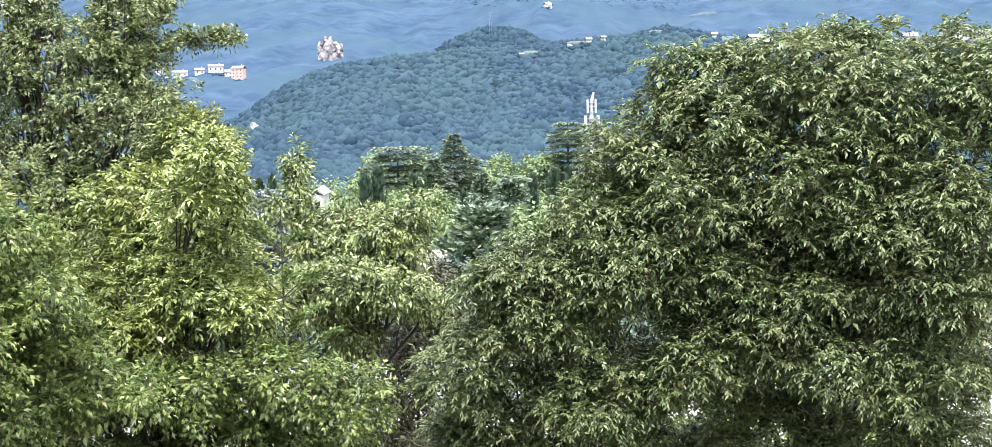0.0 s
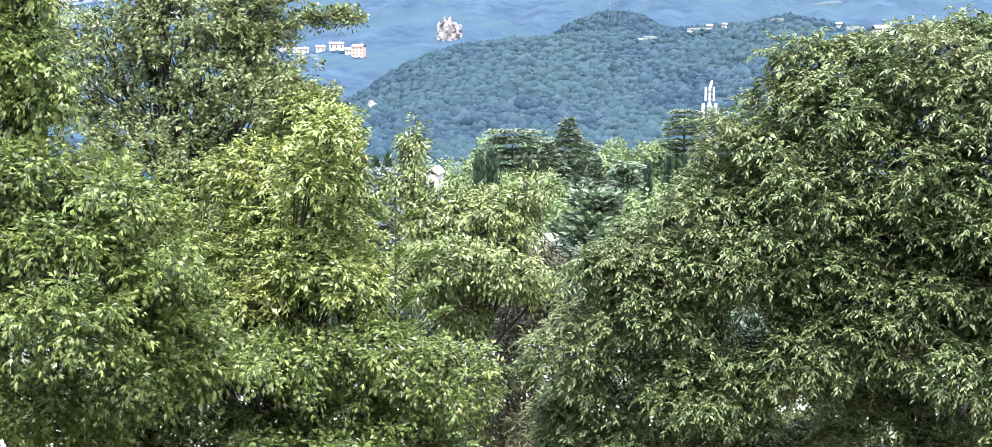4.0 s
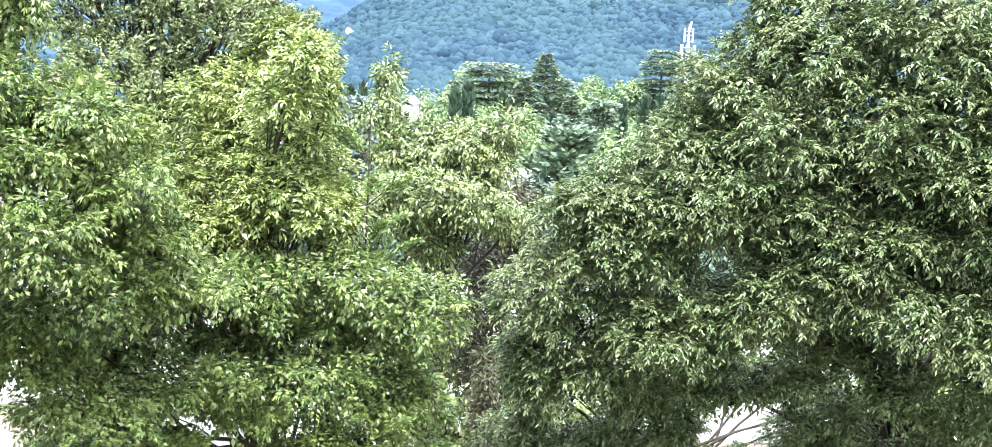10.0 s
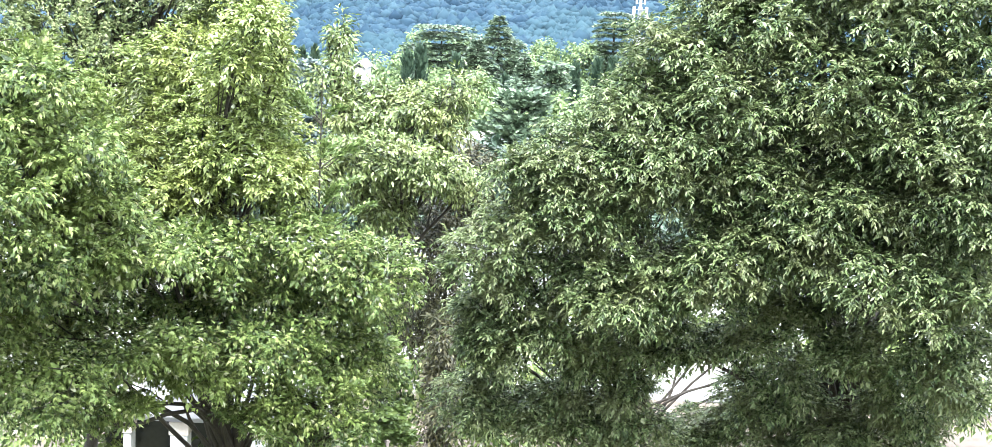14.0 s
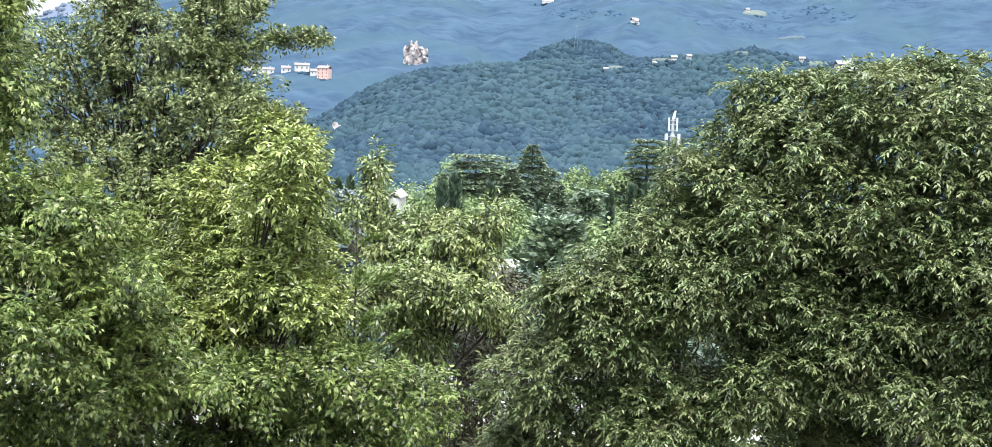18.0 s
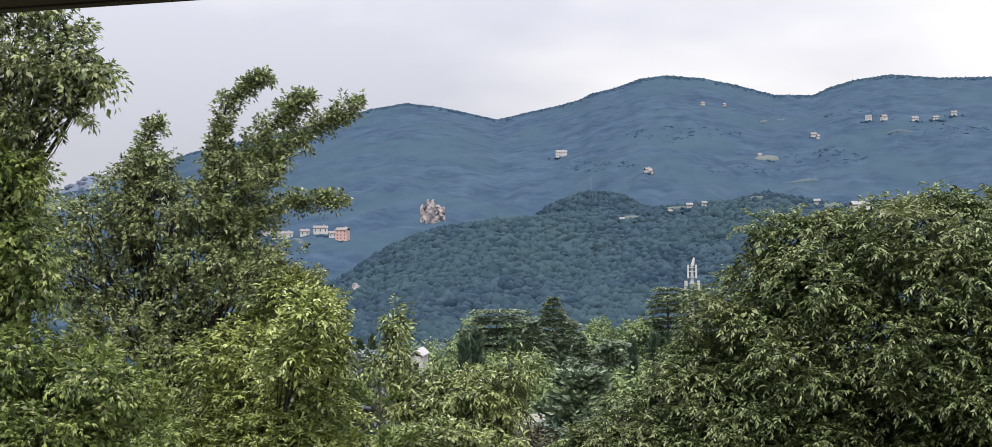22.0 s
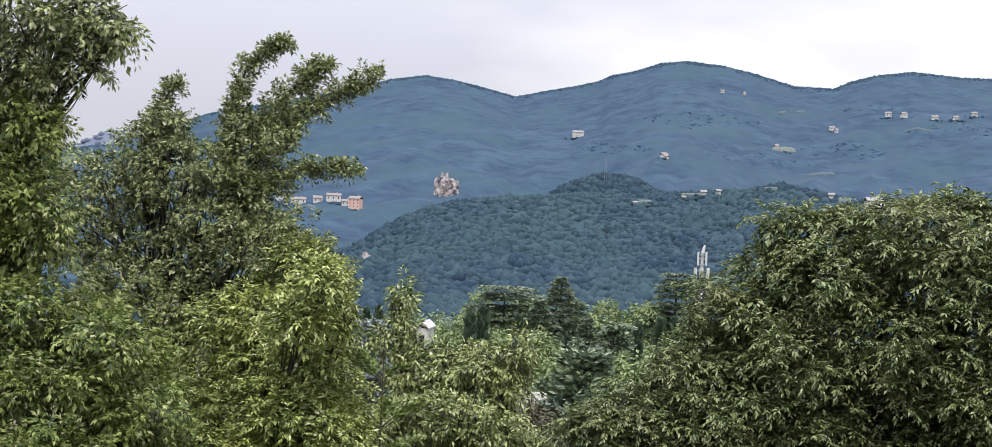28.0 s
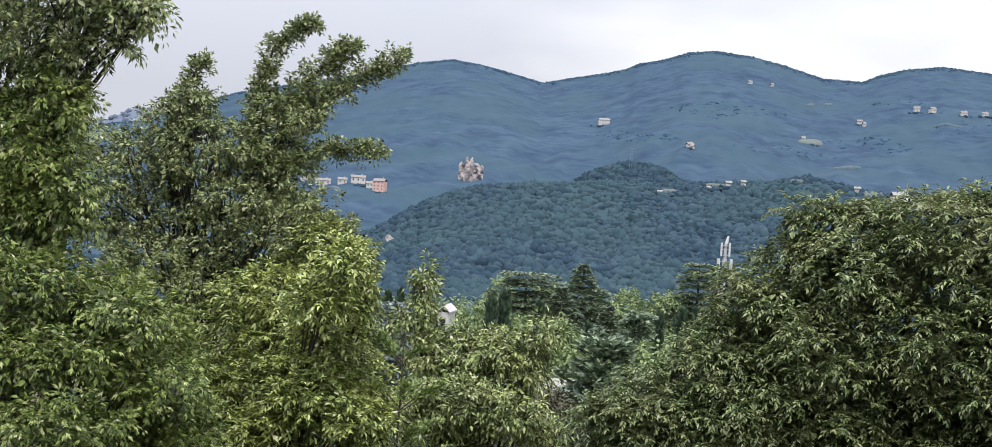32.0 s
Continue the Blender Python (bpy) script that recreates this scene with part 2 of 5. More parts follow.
ROCK = plain_material("bare_rock", (0.22, 0.205, 0.215), (0.32, 0.295, 0.30), 0.12, 0.95, bump=0)
# Dry grass tone, greyed and blued with painted haze.
HAZE_TINTED_MEADOW = plain_material("haze_tinted_dry_meadow", (0.055, 0.08, 0.085), (0.10, 0.115, 0.10), 0.04, 1.0, bump=0)
# Pasture green pushed to blue to paint in the haze.
HAZE_TINTED_PASTURE = plain_material("haze_tinted_pasture", (0.034, 0.058, 0.080), (0.046, 0.073, 0.090), 0.03, 1.0, bump=0)
# The hill's green is blued so the base colour carries haze.
HAZE_TINTED_HILL = woods_material("hill_woods", [(0.36, (0.0156, 0.0323, 0.0528)), (0.52, (0.0225, 0.0437, 0.0665)), (0.68, (0.0354, 0.0627, 0.0832))], (0.0329, 0.0617, 0.0744), 0.014, 0.12, patch_amount=0.6)
# Distance haze is painted into these blue mountain tones.
HAZE_TINTED_MOUNTAIN = woods_material("mountain_woods", [(0.36, (0.012, 0.0297, 0.0594)), (0.52, (0.0246, 0.0498, 0.0873)), (0.66, (0.0398, 0.0726, 0.1135))], (0.0318, 0.0638, 0.09), 0.008, 0.06)
# Belt trees get the mountain's haze blue painted in too.
HAZE_TINTED_BELT = woods_material("haze_tinted_belt", [(0.36, (0.0234, 0.0528, 0.0979)), (0.66, (0.0424, 0.0804, 0.1297))], (0.0379, 0.0756, 0.1151), 0.006, 0.06)
# Pale blue-grey is painted haze, not the ridge's own colour.
HAZE_TINTED_RIDGE = woods_material("haze_tinted_ridge", [(0.2, (0.10, 0.125, 0.18)), (0.8, (0.12, 0.145, 0.20))], (0.11, 0.135, 0.19), 0.002)


# ---- mesh helpers ----
def mesh_np(name, verts, polys, mat, smooth=False):
    """A mesh from an array of points and arrays of polygons, each of one size."""
    me = bpy.data.meshes.new(name)
    verts = np.asarray(verts, np.float32)
    polys = [np.asarray(p, np.int32) for p in polys if len(p)]
    loops = np.concatenate([p.ravel() for p in polys])
    totals = np.concatenate([np.full(len(p), p.shape[1], np.int32) for p in polys])
    starts = np.r_[0, np.cumsum(totals)[:-1]].astype(np.int32)
    me.vertices.add(len(verts))
    me.vertices.foreach_set("co", verts.ravel())
    me.loops.add(len(loops))
    me.loops.foreach_set("vertex_index", loops)
    me.polygons.add(len(totals))
    me.polygons.foreach_set("loop_start", starts)
    me.polygons.foreach_set("loop_total", totals)
    if smooth:
        me.polygons.foreach_set("use_smooth", np.ones(len(totals), bool))
    me.materials.append(mat)
    me.update(calc_edges=True)
    me.validate()
    return me


def child(name, me, parent, label="", kind=""):
    ob = new(name, me)
    ob.parent = parent
    return tagged(ob, label, kind=kind)


def part(name, bm, mat, parent=None, label="", bevel=0.0, smooth=False):
    """Links a bmesh as one mesh object under a thing or a part."""
    if bevel:
        bmesh.ops.bevel(bm, geom=bm.edges[:], offset=bevel, segments=1, affect="EDGES")
    me = bpy.data.meshes.new(name)
    bm.to_mesh(me)
    bm.free()
    me.materials.append(mat)
    if smooth:
        me.polygons.foreach_set("use_smooth", np.ones(len(me.polygons), bool))
    ob = new(name, me)
    if parent is not None:
        ob.parent = parent
    return tagged(ob, label)


def box(x0, x1, y0, y1, z0, z1):
    bm = bmesh.new()
    bmesh.ops.create_cube(bm, size=1.0, matrix=Matrix.LocRotScale(((x0 + x1) / 2, (y0 + y1) / 2, (z0 + z1) / 2), None, (x1 - x0, y1 - y0, z1 - z0)))
    return bm


def prism(points, y0, y1):
    """An outline in x and z, drawn out from y0 to y1."""
    bm = bmesh.new()
    a = [bm.verts.new((x, y0, z)) for x, z in points]
    b = [bm.verts.new((x, y1, z)) for x, z in points]
    bm.faces.new(a)
    bm.faces.new(b[::-1])
    for i in range(len(a)):
        j = (i + 1) % len(a)
        bm.faces.new((a[j], a[i], b[i], b[j]))
    bmesh.ops.recalc_face_normals(bm, faces=bm.faces[:])
    return bm


def rod(p, q, r0, r1, sides=10):
    p, q = Vector(p), Vector(q)
    bm = bmesh.new()
    m = Matrix.Translation((p + q) / 2) @ (q - p).to_track_quat("Z", "Y").to_matrix().to_4x4()
    bmesh.ops.create_cone(bm, cap_ends=True, segments=sides, radius1=r0, radius2=r1, depth=(q - p).length, matrix=m)
    return bm


def thing(name, label, category, group="", at=(0, 0, 0)):
    e = new(name)
    e.empty_display_size = 0.2
    e.location = at
    return tagged(e, label, category, group)


def unit(v):
    return v / np.maximum(np.linalg.norm(v, axis=-1, keepdims=True), 1e-9)


def tubes(paths, sides=6):
    """Tapered, bent limbs: each path is an array of points and their radii."""
    verts, quads, base = [], [], 0
    ring = np.linspace(0, 2 * np.pi, sides, endpoint=False)
    for pts, radii in paths:
        pts, radii = np.asarray(pts, float), np.asarray(radii, float)
        along = unit(np.gradient(pts, axis=0))
        side = unit(np.cross(along, np.array([0.31, 0.95, 0.05])))
        up = np.cross(side, along)
        v = pts[:, None] + radii[:, None, None] * (np.cos(ring)[None, :, None] * side[:, None] + np.sin(ring)[None, :, None] * up[:, None])
        verts.append(v.reshape(-1, 3))
        n = len(pts)
        i, j = np.meshgrid(np.arange(n - 1), np.arange(sides), indexing="ij")
        a = base + i * sides + j
        b = base + i * sides + (j + 1) % sides
        quads.append(np.stack([a, b, b + sides, a + sides], -1).reshape(-1, 4))
        base += n * sides
    return np.concatenate(verts), [np.concatenate(quads)]


def bend(p, q, rng, sag=0.12, steps=6):
    """A line from p to q that wavers and arches like a bough."""
    p, q = np.asarray(p, float), np.asarray(q, float)
    s = np.linspace(0, 1, steps)[:, None]
    d = np.linalg.norm(q - p)
    off = rng.normal(0, 0.35, 3) * sag * d
    return p + (q - p) * s + np.sin(np.pi * s) * (off + np.array([0, 0, sag * d])) + np.sin(2 * np.pi * s) * rng.normal(0, 0.25, 3) * sag * d


# leaf outlines: points (along, across, lift) and triangles
def cut_outline():
    """A slim leaf with two forward side lobes, its tips bent down."""
    v = [(0.0, 0.0, 0.0), (0.45, 0.15, 0.07), (1.0, 0.0, -0.2), (0.45, -0.15, 0.07), (0.74, 0.44, -0.1), (0.68, -0.42, -0.08)]
    t = [(0, 3, 2), (0, 2, 1), (0, 1, 4), (0, 5, 3)]
    return np.array(v), np.array(t)


def lance_outline(width, tip=-0.2):
    """A leaf folded along its midrib."""
    return np.array([(0, 0, 0), (0.42, width, 0.06), (1.0, 0, tip), (0.42, -width, 0.06)]), np.array([(0, 3, 2), (0, 2, 1)])


def blade_outline(width):
    return np.array([(0, 0, 0), (0.55, width, 0.02), (1.0, 0, -0.05), (0.55, -width, 0.02)]), np.array([(0, 3, 2), (0, 2, 1)])


CUT, LONG, OVAL, BLADE = cut_outline(), lance_outline(0.19), lance_outline(0.27), blade_outline(0.2)


def set_leaves(outline, pos, ahead, normal, size):
    """Copies of one outline at many places, pointing ahead and facing along the normals."""
    tv, tt = outline
    ahead = unit(ahead)
    side = unit(np.cross(normal, ahead))
    up = np.cross(ahead, side)
    v = pos[:, None] + size[:, None, None] * (tv[None, :, :1] * ahead[:, None] + tv[None, :, 1:2] * side[:, None] + tv[None, :, 2:] * up[:, None])
    t = tt[None] + (np.arange(len(pos)) * len(tv))[:, None, None]
    return v.reshape(-1, 3), t.reshape(-1, 3)


def ripple(d, seed, freq=2.2):
    """A smooth waver over directions, between -1 and 1."""
    r = np.random.default_rng(seed)
    out = np.zeros(len(d))
    for k in range(5):
        out += np.sin(d @ r.normal(0, freq, 3) + r.uniform(0, 6.28)) / 5
    return out * 1.8


def crown_tips(lobes, spacing, rng, rough, hollow, ragged=0.0):
    """Shoot tips spread over the outside of lobes (x, y, z, half width, half height), sunk into hollows, and the ways out of the crown there."""
    mids = np.array([l[:3] for l in lobes], float)
    radii = np.array([(l[3], (l[3] + l[4]) / 2, l[4]) for l in lobes], float)
    place, way = [], []
    for k in range(len(lobes)):
        r = radii[k]
        n = max(8, int(4 * np.pi * (r[0] * r[2] + r[0] * r[1] + r[1] * r[2]) / 3 / spacing ** 2))
        i = np.arange(n) + 0.5
        polar_a, turn = np.arccos(1 - 2 * i / n), np.pi * (1 + 5 ** 0.5) * i + rng.uniform(0, 6.28)
        d = unit(np.stack([np.sin(polar_a) * np.cos(turn), np.sin(polar_a) * np.sin(turn), np.cos(polar_a)], -1) + rng.normal(0, 0.6 * spacing / r.mean(), (n, 3)))
        far = rng.uniform(0.8, 1.06, n) * (1 + rough * ripple(d, 100 + 7 * k))
        p = mids[k] + d * r * far[:, None]
        depth = np.full(n, 9.0)
        for j in range(len(lobes)):
            if j != k:
                depth = np.minimum(depth, np.linalg.norm((p - mids[j]) / radii[j], axis=1))
        out = unit(d / r)
        sunk = np.clip(ripple(p * 2.6, 31) + 0.1, 0, 1) + 0.8 * np.clip(1.6 * ripple(p * 1.1, 47) - 0.25, 0, 1)
        p = p - out * (hollow * np.minimum(sunk, 0.45 * r.mean() / hollow) - ragged * rng.uniform(0, 1, n) ** 6)[:, None]
        keep = depth > 0.74
        place.append(p[keep])
        way.append(out[keep])
    return np.concatenate(place), np.concatenate(way)


def crown_heart(lobes, density, rng):
    """Places and directions of the few shaded leaves inside a crown."""
    place, way = [], []
    for x, y, z, rx, rz in lobes:
        n = max(4, int(density * 4 * np.pi * rx * rz))
        d = unit(rng.normal(0, 1, (n, 3)))
        place.append(np.array([x, y, z]) + d * np.array([rx, (rx + rz) / 2, rz]) * (0.1 + 0.5 * rng.uniform(0, 1, n) ** 0.6)[:, None])
        way.append(d)
    return np.concatenate(place), np.concatenate(way)


def pinnate_tufts(tips, out, rng, fronds, leaflets, length, size, outline, droop, rise=0.7):
    """At each tip a tuft of feathered leaves that arch outwards and down, with leaflets along both sides of each stalk."""
    n = len(tips)
    axis = unit(out * 0.65 + np.array([0, 0, rise]) + rng.normal(0, 0.25, (n, 3)))
    u = unit(np.cross(axis, np.array([0.13, 0.97, 0.21])))
    v = np.cross(axis, u)
    phi = 2 * np.pi * (np.arange(fronds)[None] + rng.uniform(-0.35, 0.35, (n, fronds))) / fronds + rng.uniform(0, 6.28, (n, 1))
    th = rng.uniform(0.35, 1.35, (n, fronds))
    way = np.cos(th)[..., None] * axis[:, None] + np.sin(th)[..., None] * (np.cos(phi)[..., None] * u[:, None] + np.sin(phi)[..., None] * v[:, None])
    long = length * rng.uniform(0.65, 1.2, (n, fronds, 1))
    s = (np.arange(leaflets) + 0.7)[None, None] / leaflets
    pos = tips[:, None, None] + way[:, :, None] * (s * long)[..., None]
    pos[..., 2] -= droop * long * s ** 2
    tang = unit(way[:, :, None] - np.array([0, 0, 2.0]) * droop * s[..., None])
    side = unit(np.cross(tang, np.array([0.02, 0.03, 1.0])))
    up = np.cross(side, tang)
    sign = np.where(np.arange(leaflets) % 2 == 0, 1.0, -1.0)[None, None, :, None]
    shape = (n, fronds, leaflets, 3)
    ahead = tang * (0.55 + 0.5 * s[..., None]) + side * sign * (1.0 - 0.6 * s[..., None]) + rng.normal(0, 0.22, shape) - np.array([0, 0, 0.35 * droop])
    normal = up + 0.25 * out[:, None, None] + rng.normal(0, 0.32, shape)
    sz = size * rng.uniform(0.7, 1.2, shape[:3])
    return set_leaves(outline, pos.reshape(-1, 3), ahead.reshape(-1, 3), normal.reshape(-1, 3), sz.ravel())


def paired_shoots(tips, out, rng, shoots, pairs, length, size, outline, droop, rise=0.1, spread=0.55, hang=0.45):
    """At each tip a few leafy shoots: leaves stand in pairs on short stalks, blades turned up and out to the light."""
    n = len(tips)
    way = unit(out[:, None] * 0.8 + np.array([0, 0, rise]) + rng.normal(0, spread, (n, shoots, 3)))
    long = length * rng.uniform(0.6, 1.25, (n, shoots, 1))
    s = np.repeat((np.arange(pairs) + 0.6) / pairs, 2)[None, None]
    count = 2 * pairs
    pos = tips[:, None, None] + way[:, :, None] * ((s - 0.35) * long)[..., None]
    pos[..., 2] -= droop * long * s ** 2
    tang = unit(way[:, :, None] - np.array([0, 0, 2.0]) * droop * s[..., None])
    side = unit(np.cross(tang, unit(rng.normal(0, 0.5, (n, shoots, 1, 3)) + np.array([0.02, 0.03, 1.0]))))
    sign = np.where(np.arange(count) % 2 == 0, 1.0, -1.0)[None, None, :, None]
    shape = (n, shoots, count, 3)
    ahead = tang * (0.35 + 0.6 * s[..., None]) + side * sign * (1.1 - 0.7 * s[..., None]) + rng.normal(0, 0.28, shape) - np.array([0, 0, hang])
    pos = pos + unit(ahead) * size * 0.45
    normal = np.array([0, 0, 0.75]) + 0.55 * out[:, None, None] + rng.normal(0, 0.38, shape)
    sz = size * rng.uniform(0.6, 1.2, shape[:3])
    return set_leaves(outline, pos.reshape(-1, 3), ahead.reshape(-1, 3), normal.reshape(-1, 3), sz.ravel())


def join_leaves(*sets):
    verts, tris, base = [], [], 0
    for v, t in sets:
        verts.append(v)
        tris.append(t + base)
        base += len(v)
    return np.concatenate(verts), np.concatenate(tris)


def broadleaf(name, label, category, base, fork, lobes, mat, seed, leaves, spacing, trunk_r=0.12, rough=0.18, hollow=0.22, ragged=0.0, heart=14, extra=(), twigs=5, group=""):
    """A tree: a tapered trunk, a limb to every lobe of its crown, twigs, and the leaves; leaves(tips, out, rng) sets the foliage at the shoot tips."""
    rng = np.random.default_rng(seed)
    e = thing(name, label, category, group, base)
    o = np.array(base, float)
    fork = np.array(fork, float)
    tp = bend(o - [0, 0, 0.15], fork, rng, 0.03, 8)
    v, q = tubes([(tp - o, np.linspace(trunk_r * 1.25, trunk_r * 0.8, 8))], 10)
    child("trunk", mesh_np("trunk", v, q, BARK, True), e)
    paths = []
    for k, (x, y, z, rx, rz) in enumerate(lobes):
        tip = np.array([x, y, z]) + np.array([0, 0, -0.2 * rz])
        start = tp[-1 - (k % 3)]
        p = bend(start, tip, rng, 0.1, 7)
        lv, lq = tubes([(p - o, np.linspace(trunk_r * 0.3, 0.02, 7))], 6)
        child("limb", mesh_np("limb", lv, lq, BARK, True), e)
        for _ in range(twigs):
            d = unit(rng.normal(0, 1, 3))
            f = p[rng.integers(3, 6)]
            paths.append((bend(f, np.array([x, y, z]) + d * [rx, rx, rz] * 0.9, rng, 0.1, 5) - o, np.linspace(0.014, 0.004, 5)))
    tips, out = crown_tips(lobes, spacing, rng, rough, hollow, ragged)
    for line, r0, per_m in extra:
        line = np.array(line)
        paths.append((line - o, np.linspace(0.03, 0.006, len(line))))
        seg = np.linalg.norm(np.diff(line, axis=0), axis=1)
        n = int(seg.sum() * per_m)
        u = np.sort(rng.uniform(0, 1, n)) * seg.sum()
        cum = np.r_[0, np.cumsum(seg)]
        pts = np.stack([np.interp(u, cum, line[:, a]) for a in range(3)], -1)
        tang = unit(np.stack([np.interp(u + 0.05, cum, line[:, a]) for a in range(3)], -1) - np.stack([np.interp(u - 0.05, cum, line[:, a]) for a in range(3)], -1))
        off = rng.normal(0, 1, (n, 3)) * (r0 * (1.0 - 0.6 * u / seg.sum()))[:, None] * 0.5
        tips = np.concatenate([tips, pts + off])
        out = np.concatenate([out, unit(tang * 0.7 + unit(off) * 0.7 + [0, 0, 0.15])])
    if paths:
        tv, tq = tubes(paths, 4)
        child("branching", mesh_np("branching", tv, tq, BARK, True), e, kind="stuff")
    hp, hw = crown_heart(lobes, heart, rng)
    lv, lt = join_leaves(leaves(tips - o, out, rng), paired_shoots(hp - o, hw, rng, 1, 4, 0.24, 0.09, OVAL, 0.3))
    child("crown", mesh_np("crown", lv, [lt], mat), e, kind="stuff")
    return e


# ---- ground, hills and mountains ----
def polar(rows_d, cols_az, height):
    d, a = np.meshgrid(rows_d, np.radians(cols_az), indexing="ij")
    v = np.stack([d * np.sin(a), d * np.cos(a), height(d, a)], -1).reshape(-1, 3)
    n, m = len(rows_d), len(cols_az)
    i, j = np.meshgrid(np.arange(n - 1), np.arange(m - 1), indexing="ij")
    k = i * m + j
    return v, np.stack([k, k + 1, k + m + 1, k + m], -1).reshape(-1, 4)


def ground_z(d):
    return np.interp(d, [0, 42, 100, 350, 5000], [0, 0, -12, -14, -16])


gd = np.r_[np.linspace(0.05, 60, 40), np.geomspace(64, 4800, 50)]
gv, gq = polar(gd, np.linspace(-180, 180, 145), lambda d, a: ground_z(d) + 0.05 * np.sin(d * 1.3 + a * 5) * (d < 42))
tagged(new("ground", mesh_np("ground", gv, [gq], GROUND, True)), "grass and bare soil falling away into a valley", "ground", kind="structure")

# skylines: azimuth and elevation in degrees from the eye
RIDGE = [(-34, 3.2), (-24, 3.4), (-18.5, 4.34), (-17.0, 5.0), (-15.0, 5.8), (-13.5, 6.15), (-11.8, 6.55), (-9.2, 7.19), (-7.6, 7.66), (-6.2, 7.9),
         (-5.0, 7.78), (-3.9, 7.57), (-2.3, 7.2), (-1.2, 7.46), (0.1, 7.72), (1.15, 7.98), (1.7, 8.24), (2.7, 8.46), (3.7, 8.8), (4.8, 8.92),
         (6.3, 8.76), (7.65, 8.45), (9.2, 7.98), (10.8, 7.9), (11.5, 8.2), (12.4, 8.43), (13.9, 8.6), (15.8, 8.36), (20, 8.2), (34, 7.4)]
CREST = [(-34, -0.9), (-24, -1.2), (-18, -1.4), (-13, -0.8), (-11.3, -0.35), (-9.75, 0.22), (-8.2, 0.86), (-9.1, 0.5), (-8.31, 0.97), (-7.55, 1.47), (-6.78, 1.93), (-5.95, 2.3), (-4.64, 2.68), (-2.2, 3.0),
         (0.5, 3.2), (3.56, 3.3), (4.35, 3.42), (7.0, 3.6), (9.0, 3.95), (10.3, 3.66), (12.0, 3.42), (16, 3.2), (30, 2.8)]
KNOLL = [(-0.79, 3.0), (-0.29, 3.45), (0.35, 3.82), (1.27, 4.08), (2.19, 4.12), (2.99, 3.95), (3.68, 3.55), (4.61, 3.3)]
FAR = [(-34, 3.0), (-26, 3.6), (-20.5, 4.0), (-18.8, 4.9), (-17.6, 4.6), (-16, 4.2), (-12, 3.0)]



def slope_at(az, s, crest, foot, near, far, power):
    """A point of a hillside: az in degrees, s from foot (0) to crest (1)."""
    top = np.interp(az, [p[0] for p in crest], [p[1] for p in crest])
    el = foot + (top - foot) * s
    d = near + (far - near) * s ** power
    d = d * (1 + 0.05 * np.sin(az * 0.9 + 2 * s) * s * (1 - s))
    z = 9 + d * np.tan(np.radians(el))
    return np.stack([d * np.sin(np.radians(az)), d * np.cos(np.radians(az)), z], -1)


def s_of(az, el, crest, foot):
    top = np.interp(az, [p[0] for p in crest], [p[1] for p in crest])
    return (el - foot) / (top - foot)


ico = bmesh.new()
bmesh.ops.create_icosphere(ico, subdivisions=1, radius=1.0)
ico.normal_update()
ICO1 = (np.array([v.co[:] for v in ico.verts]), np.array([[v.index for v in f.verts] for f in ico.faces if f.normal.z > -0.3]))
ico.free()


def crowns(ball, pos, radius, rng, tall=1.0, lumpy=0.2):
    """Many uneven tree crowns in one mesh."""
    bv, bt = ball
    n = len(pos)
    lump = 1 + rng.normal(0, lumpy, (n, len(bv)))
    sc = radius[:, None] * np.stack([np.ones(n), np.ones(n), tall * rng.uniform(0.75, 1.3, n)], -1)
    v = pos[:, None] + bv[None] * lump[..., None] * sc[:, None]
    t = bt[None] + (np.arange(n) * len(bv))[:, None, None]
    return v.reshape(-1, 3), t.reshape(-1, 3)


def lift(p, up, relief, seed):
    """Spurs and hollows of a hillside, fading out at its foot and crest."""
    return relief * np.sin(np.pi * up) * (ripple(p * [0.016, 0.004, 0.0], seed) + 0.4 * ripple(p * [0.05, 0.02, 0.0], seed + 1))


